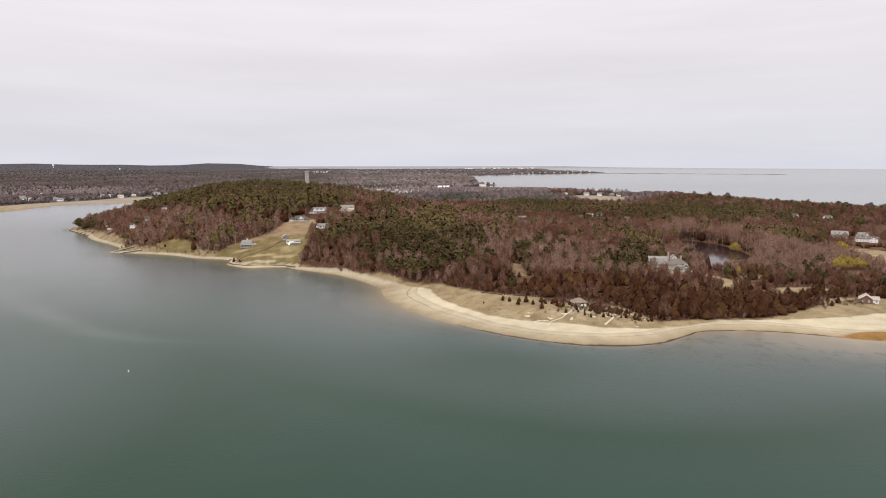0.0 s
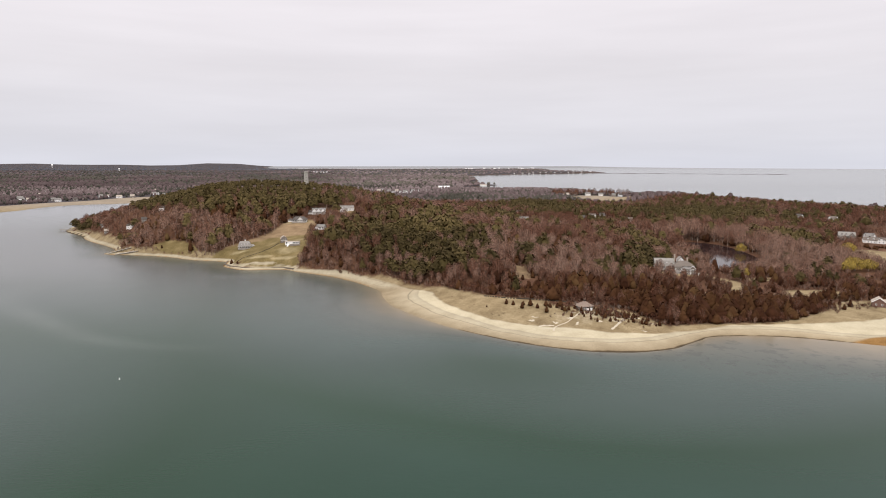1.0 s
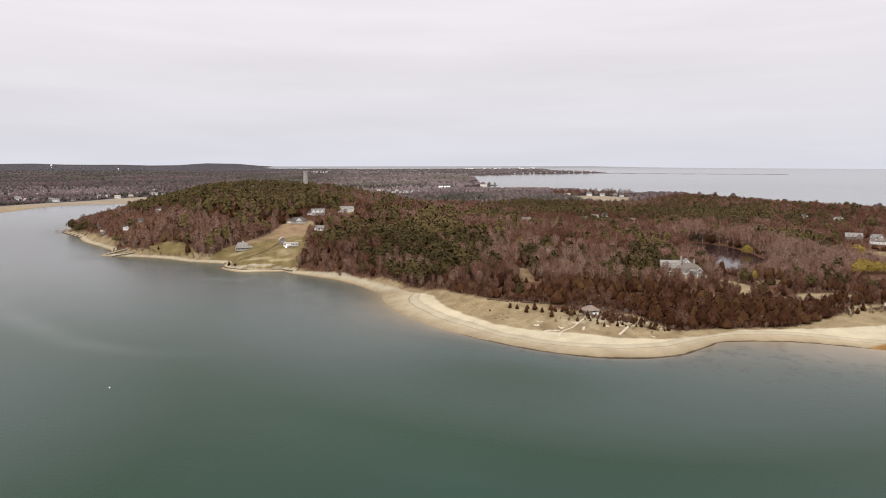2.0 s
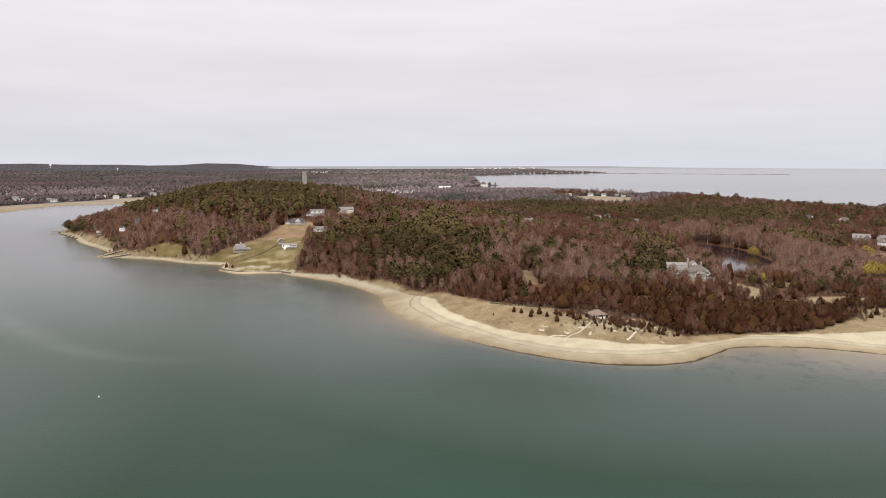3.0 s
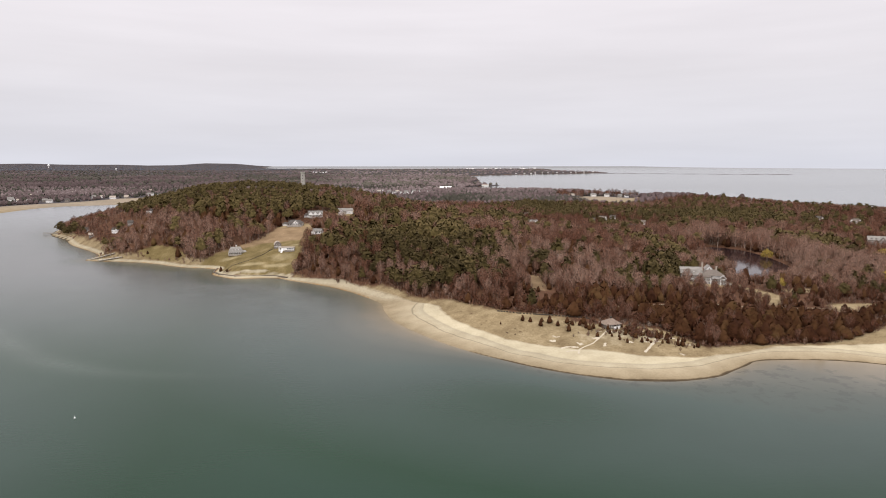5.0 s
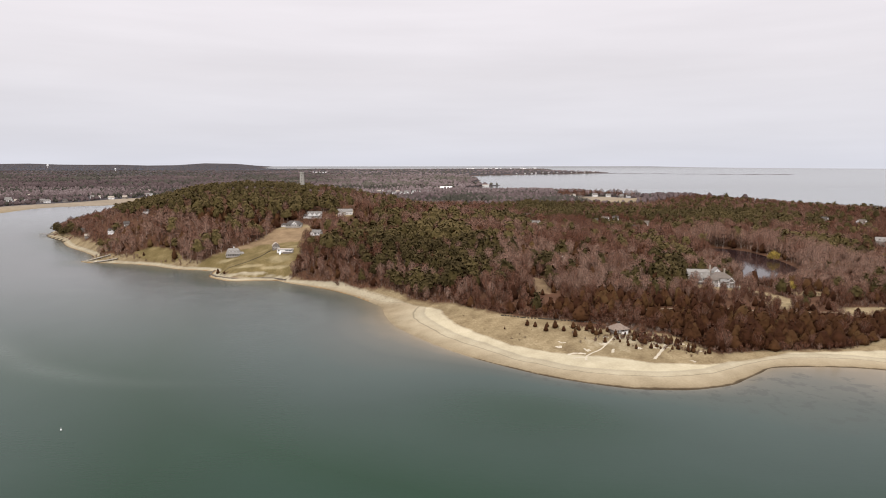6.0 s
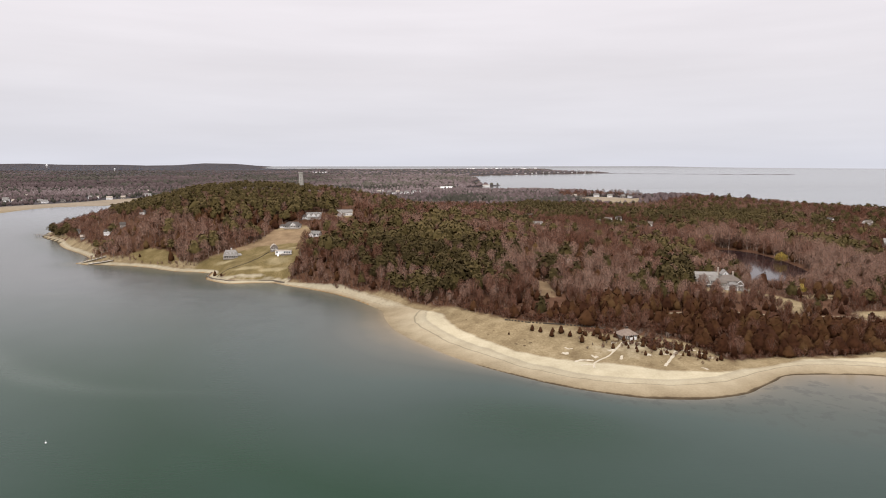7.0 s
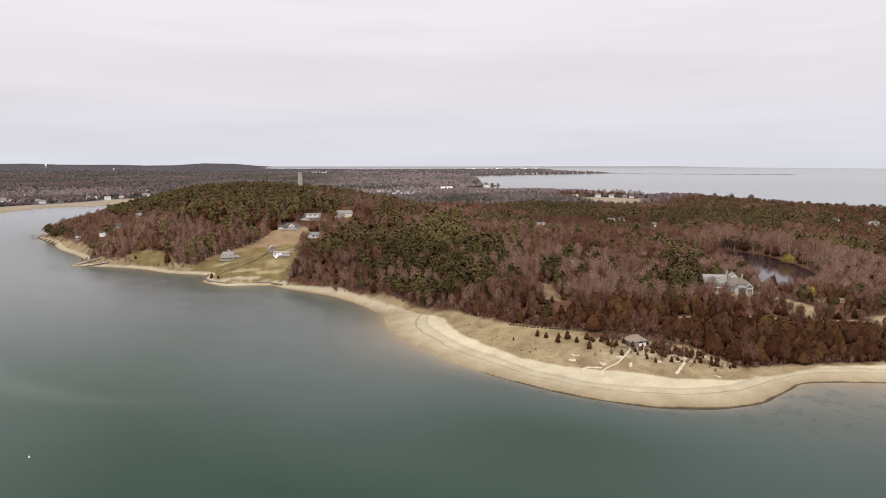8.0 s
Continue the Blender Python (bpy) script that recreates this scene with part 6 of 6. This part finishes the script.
plant_brush = single_tree_maker("dune_scrub", [bare_tree(340 + i, 3, 120, 1.4, False) for i in range(4)], W_BARE, "low red-brown scrub on the dunes", "bush", "brown scrub on the dunes")
for i in range(84):
    f = r.uniform(0, 1)
    plant_brush(134 + 50 * f + r.normal(0, 5), 438 - 32 * f + r.normal(0, 6), r.uniform(1.2, 2.8), r, 1.6)

# towns on the far shores: small white houses
def far_house(x, y, w, d, h, label, roof=None, turn=0.0):
    ob = tagged(new("far_house"), label, "house", "houses on the far shores")
    ob.matrix_world = pose(x, y, ground_at(x, y), 0, 0, turn)
    bm = bmesh.new()
    add_prism(bm, [(-d / 2, -1), (-d / 2, h), (0, h * 1.55), (d / 2, h), (d / 2, -1)], -w / 2, w / 2)
    bm_object("wall", bm, M_WHITE, ob)
    bm = bmesh.new()
    for s in (-1, 1):
        add_prism(bm, [(0, h * 1.56), (s * (d / 2 + 0.4), h * 0.97), (s * (d / 2 + 0.4), h * 1.03), (0, h * 1.62)], -w / 2 - 0.3, w / 2 + 0.3)
    bm_object("roof", bm, roof or M_ROOF_GREY, ob)
    return ob


for i in range(13):
    f = i / 12
    far_house(920 + 560 * f + r.normal(0, 12), 3985 + 190 * f + r.normal(0, 5), r.uniform(7, 12), 5, r.uniform(2.4, 3.6), "small white house on the low far spit")
for i in range(22):
    far_house(r.uniform(560, 1230), r.uniform(4560, 4730), r.uniform(9, 26), 6, r.uniform(2.2, 4.2), "pale building in the town across the bay", M_WHITE)
for i in range(5):
    far_house(-345 + i * 20 + r.normal(0, 4), 4030 + r.normal(0, 10), r.uniform(12, 20), 8, 3.2, "long pale building in the far woods", M_WHITE)
for i in range(26):
    yy = r.uniform(2050, 2600)
    far_house(-0.5 * yy * r.uniform(0.2, 1.0) - 60, yy, r.uniform(9, 15), 8, r.uniform(4, 5.5), "white house in the far woods", r.choice([0, 1]) and M_ROOF_TAN or None, r.uniform(-20, 20))
for i in range(17):
    far_house(r.uniform(-40, 330), r.uniform(2150, 2400), r.uniform(9, 14), 8, r.uniform(4, 5.5), "white house in the distant village", None, r.uniform(-20, 20))
far_house(505, 2835, 30, 10, 5, "long white house on the bay point", M_ROOF_TAN)
for i in range(9):
    f = i / 8
    far_house(905 + 330 * f + r.normal(0, 8), 1432 - 205 * f + r.normal(0, 10), r.uniform(9, 15), 8, r.uniform(6.5, 9.5), "pale house standing along the sea coast", r.choice([0, 1]) and M_ROOF_BROWN or None, r.uniform(-50, -10))


def water_tank(x, y, z, hgt, rad, label):
    t = tagged(new("water_tower"), label, "water tower")
    t.matrix_world = pose(x, y, ground_at(x, y))
    bm = bmesh.new()
    bmesh.ops.create_cone(bm, cap_ends=True, segments=10, radius1=rad * 0.3, radius2=rad * 0.3, depth=hgt, matrix=pose(0, 0, hgt / 2))
    bm_object("stem", bm, M_WHITE, t)
    bm = bmesh.new()
    bmesh.ops.create_uvsphere(bm, u_segments=12, v_segments=8, radius=rad, matrix=pose(0, 0, hgt))
    bm_object("tank", bm, M_WHITE, t)


water_tank(-2181, 4700, 0, 17, 7, "white water tower on the far ridge")
water_tank(-1620, 4370, 0, 12, 5, "white water tower above the far woods")

# tufts of marram grass on the dunes and along the top of the beach
x, y = scatter(20, 400, 380, 560, 2.3, r)
inside = inside_distance(x, y, DUNES)
sandy = inside_distance(x, y, SANDS)
keep = (inside > 0) & (inside_distance(x, y, SHORE) > 20) & (sandy < 3) & (r.uniform(0, 1, len(x)) < 0.55 + 0.35 * wave_noise(x, y, 14, 41) - 0.4 * (sandy > 0))
x, y = x[keep], y[keep]


def grass_tuft(seed):
    q = np.random.default_rng(seed)
    a = q.uniform(0, 6.28, 6)
    tip = np.stack([np.cos(a) * 0.7, np.sin(a) * 0.7, q.uniform(0.5, 1.0, 6)], 1)
    return joined([(slivers(np.zeros((1, 3)), np.array([[0, 0, 0.5]]), [0.2], q), 0)]), joined([(slivers(tip * 0.1, tip, np.full(6, 0.4), q), 0)], np.array([0, 0, -0.5]), 1.0)


forest("dune_grass", [grass_tuft(400 + i) for i in range(5)], x, y, r.uniform(0.2, 0.5, len(x)), [M_GRASS, M_GRASS], "dry tan marram grass tufts on the dunes", "grass", spread=1.1, tone=np.clip(0.5 + 0.35 * wave_noise(x, y, 11, 43) + r.normal(0, 0.15, len(x)), 0, 1), r=r, rounded_shade=False)


# ---------- sandy footpaths and blown-out patches on the dunes ----------
def sand_strip(points, width, name, label):
    p = rounded(points, False, 6)
    d = np.gradient(p, axis=0)
    d /= np.linalg.norm(d, axis=1)[:, None] + 1e-9
    side = np.stack([-d[:, 1], d[:, 0]], 1)
    half = width / 2 * r.uniform(0.7, 1.3, len(p))[:, None]
    rows = [p - side * half, p, p + side * half]
    bm = bmesh.new()
    heights = [ground_z(row[:, 0], row[:, 1]) for row in rows]
    grid = [[bm.verts.new((q[0], q[1], z + (0.16 if k == 1 else 0.02))) for q, z in zip(row, heights[k])] for k, row in enumerate(rows)]
    for k in range(2):
        for i in range(len(p) - 1):
            bm.faces.new((grid[k + 1][i], grid[k][i], grid[k][i + 1], grid[k + 1][i + 1]))
    bmesh.ops.recalc_face_normals(bm, faces=bm.faces[:])
    ob = bm_object(name, bm, M_DUNE_SAND)
    if ob.data.polygons[0].normal.z < 0:
        ob.data.flip_normals()
    return tagged(ob, label, "path", kind="structure")


sand_strip([(146, 427.5), (142.5, 426.6), (138, 421.4), (129.5, 412), (123, 408), (118, 404), (116, 398)], 1.1, "path", "winding pale sand path from cottage to beach")
sand_strip([(176, 420), (170.7, 416.5), (164.2, 407.6), (158, 400), (153, 394)], 1.5, "path", "pale sand path through low dune cedars")
sand_strip([(170, 417), (176, 416), (182, 417)], 1.4, "path", "short side path of pale sand")
sand_strip([(142, 427.5), (148, 426.5), (154, 426.5), (161, 428)], 1.2, "path", "pale sand path curving past the cottage")
sand_strip([(108.5, 408), (112, 409.6), (116, 408.8), (119, 407.5)], 1.7, "sand_patch", "broad blotch of bare pale sand in the dune grass")
sand_strip([(110, 402.5), (114, 403.4), (118, 402.2)], 1.4, "sand_patch", "broad blotch of bare pale sand in the dune grass")
for i in range(15):
    f = r.uniform(0, 1)
    cx, cy = 108 + 80 * f + r.normal(0, 5), 424 - 20 * f + r.normal(0, 7)
    if inside_distance(np.array([cx]), np.array([cy]), SANDS)[0] > -2 or inside_distance(np.array([cx]), np.array([cy]), DUNES)[0] < 2:
        continue
    w = r.uniform(0.8, 2.0)
    sand_strip([(cx - w, cy + r.normal(0, 1.2)), (cx - w * 0.3, cy + r.normal(0, 1.2)), (cx + w * 0.4, cy + r.normal(0, 1.2)), (cx + w, cy + r.normal(0, 1.2))], r.uniform(0.8, 2.0), "sand_patch", "small patch of bare pale sand in dune grass")


# thin sand bar running out across the mouth of the bay
bar = [(1467 + 1839 * k / 30, 4073 - 315 * k / 30 + 6 * math.sin(k * 1.3)) for k in range(21)]
bm = bmesh.new()
rows = []
for k, (bx, by) in enumerate(bar):
    half = 5 * (1 - 0.03 * k)
    z = float(sea_level(by))
    rows.append([bm.verts.new((bx, by - half, z - 0.3)), bm.verts.new((bx, by, z + 1.0 + 0.5 * math.sin(k * 2.1))), bm.verts.new((bx, by + half, z - 0.3))])
for a, b in zip(rows[:-1], rows[1:]):
    for i in (0, 1):
        bm.faces.new((a[i], b[i], b[i + 1], a[i + 1]))
bmesh.ops.recalc_face_normals(bm, faces=bm.faces[:])
tagged(bm_object("sand_bar", bm, M_HAZED_WOOD), "low dark scrub-covered bar across the far bay", "sand bar", kind="structure")


# low dark field-stone wall at the foot of the wood
def stone_wall(points, label, size=1.0):
    w = tagged(new("stone_wall"), label, "wall")
    bm = bmesh.new()
    add_box(bm, -0.62, 0.62, -0.3 * size, 0.3 * size, -0.4, 0.75 * size)
    bmesh.ops.bevel(bm, geom=bm.edges[:], offset=0.1 * size, segments=1, affect="EDGES")
    me = bpy.data.meshes.new("stone")
    bm.to_mesh(me)
    bm.free()
    me.materials.append(M_STONE)
    p = rounded(points, False, 20)
    last = p[0] - 9
    for q, nxt in zip(p[:-1], p[1:]):
        if np.hypot(*(q - last)) < 1.2:
            continue
        last = q
        ob = new("stone", me)
        ob.parent = w
        ob.matrix_basis = pose(q[0], q[1], ground_at(q[0], q[1]) + 0.2 + r.uniform(-0.08, 0.08), 0, r.uniform(-4, 4), math.degrees(math.atan2(nxt[1] - q[1], nxt[0] - q[0])) + r.uniform(-6, 6))


stone_wall([(86, 480.5), (104, 470.5), (126, 461.8), (142, 453.5)], "low dark field-stone wall between dune grass and wood", 0.7)
# Wall blocks stand in for a dark hedge line up the lawn.
stone_wall([(-146, 702), (-134, 711), (-120, 722), (-110, 732), (-104, 742)], "low row of dark blocks in place of a hedge line across the lawn", 0.45)

for px, py, hh in ((88, 437, 0.7), (84, 441, 0.6), (92, 440, 0.6), (62, 492, 0.5), (68, 484, 0.45), (75, 466, 0.5), (71, 462, 0.4), (90, 446, 0.5)):
    plant_brush(px, py, hh, r, 6.0, "low flat brown bush spreading on the dune grass")

# brown scrub and cedars round the beach house drive
for i in range(46):
    f = r.uniform(0, 1)
    plant_brush(318 + 62 * f + r.normal(0, 5), 424 + 14 * f + r.normal(0, 6), r.uniform(1.4, 3.2), r, 1.8, "brown scrub beside the sandy drive")

plant_mound = single_tree_maker("scrub_mound", [bare_tree(360 + i, 3, 150, 1.2) for i in range(5)], W_BARE, "rounded grey-brown scrub mound by the dune cottage", "bush", "scrub mounds by the cottage")
for i in range(46):
    px, py = 160 + r.normal(0, 9), 424 + r.normal(0, 5.5)
    if math.hypot(px - 148.5, py - 434) > 9:
        plant_mound(px, py, r.uniform(1.6, 3.4), r, 1.8)
for px, py in ((139, 443), (142, 447), (148, 447), (157, 444), (137, 439)):
    plant_mound(px, py, r.uniform(3.4, 4.6), r, 1.6)
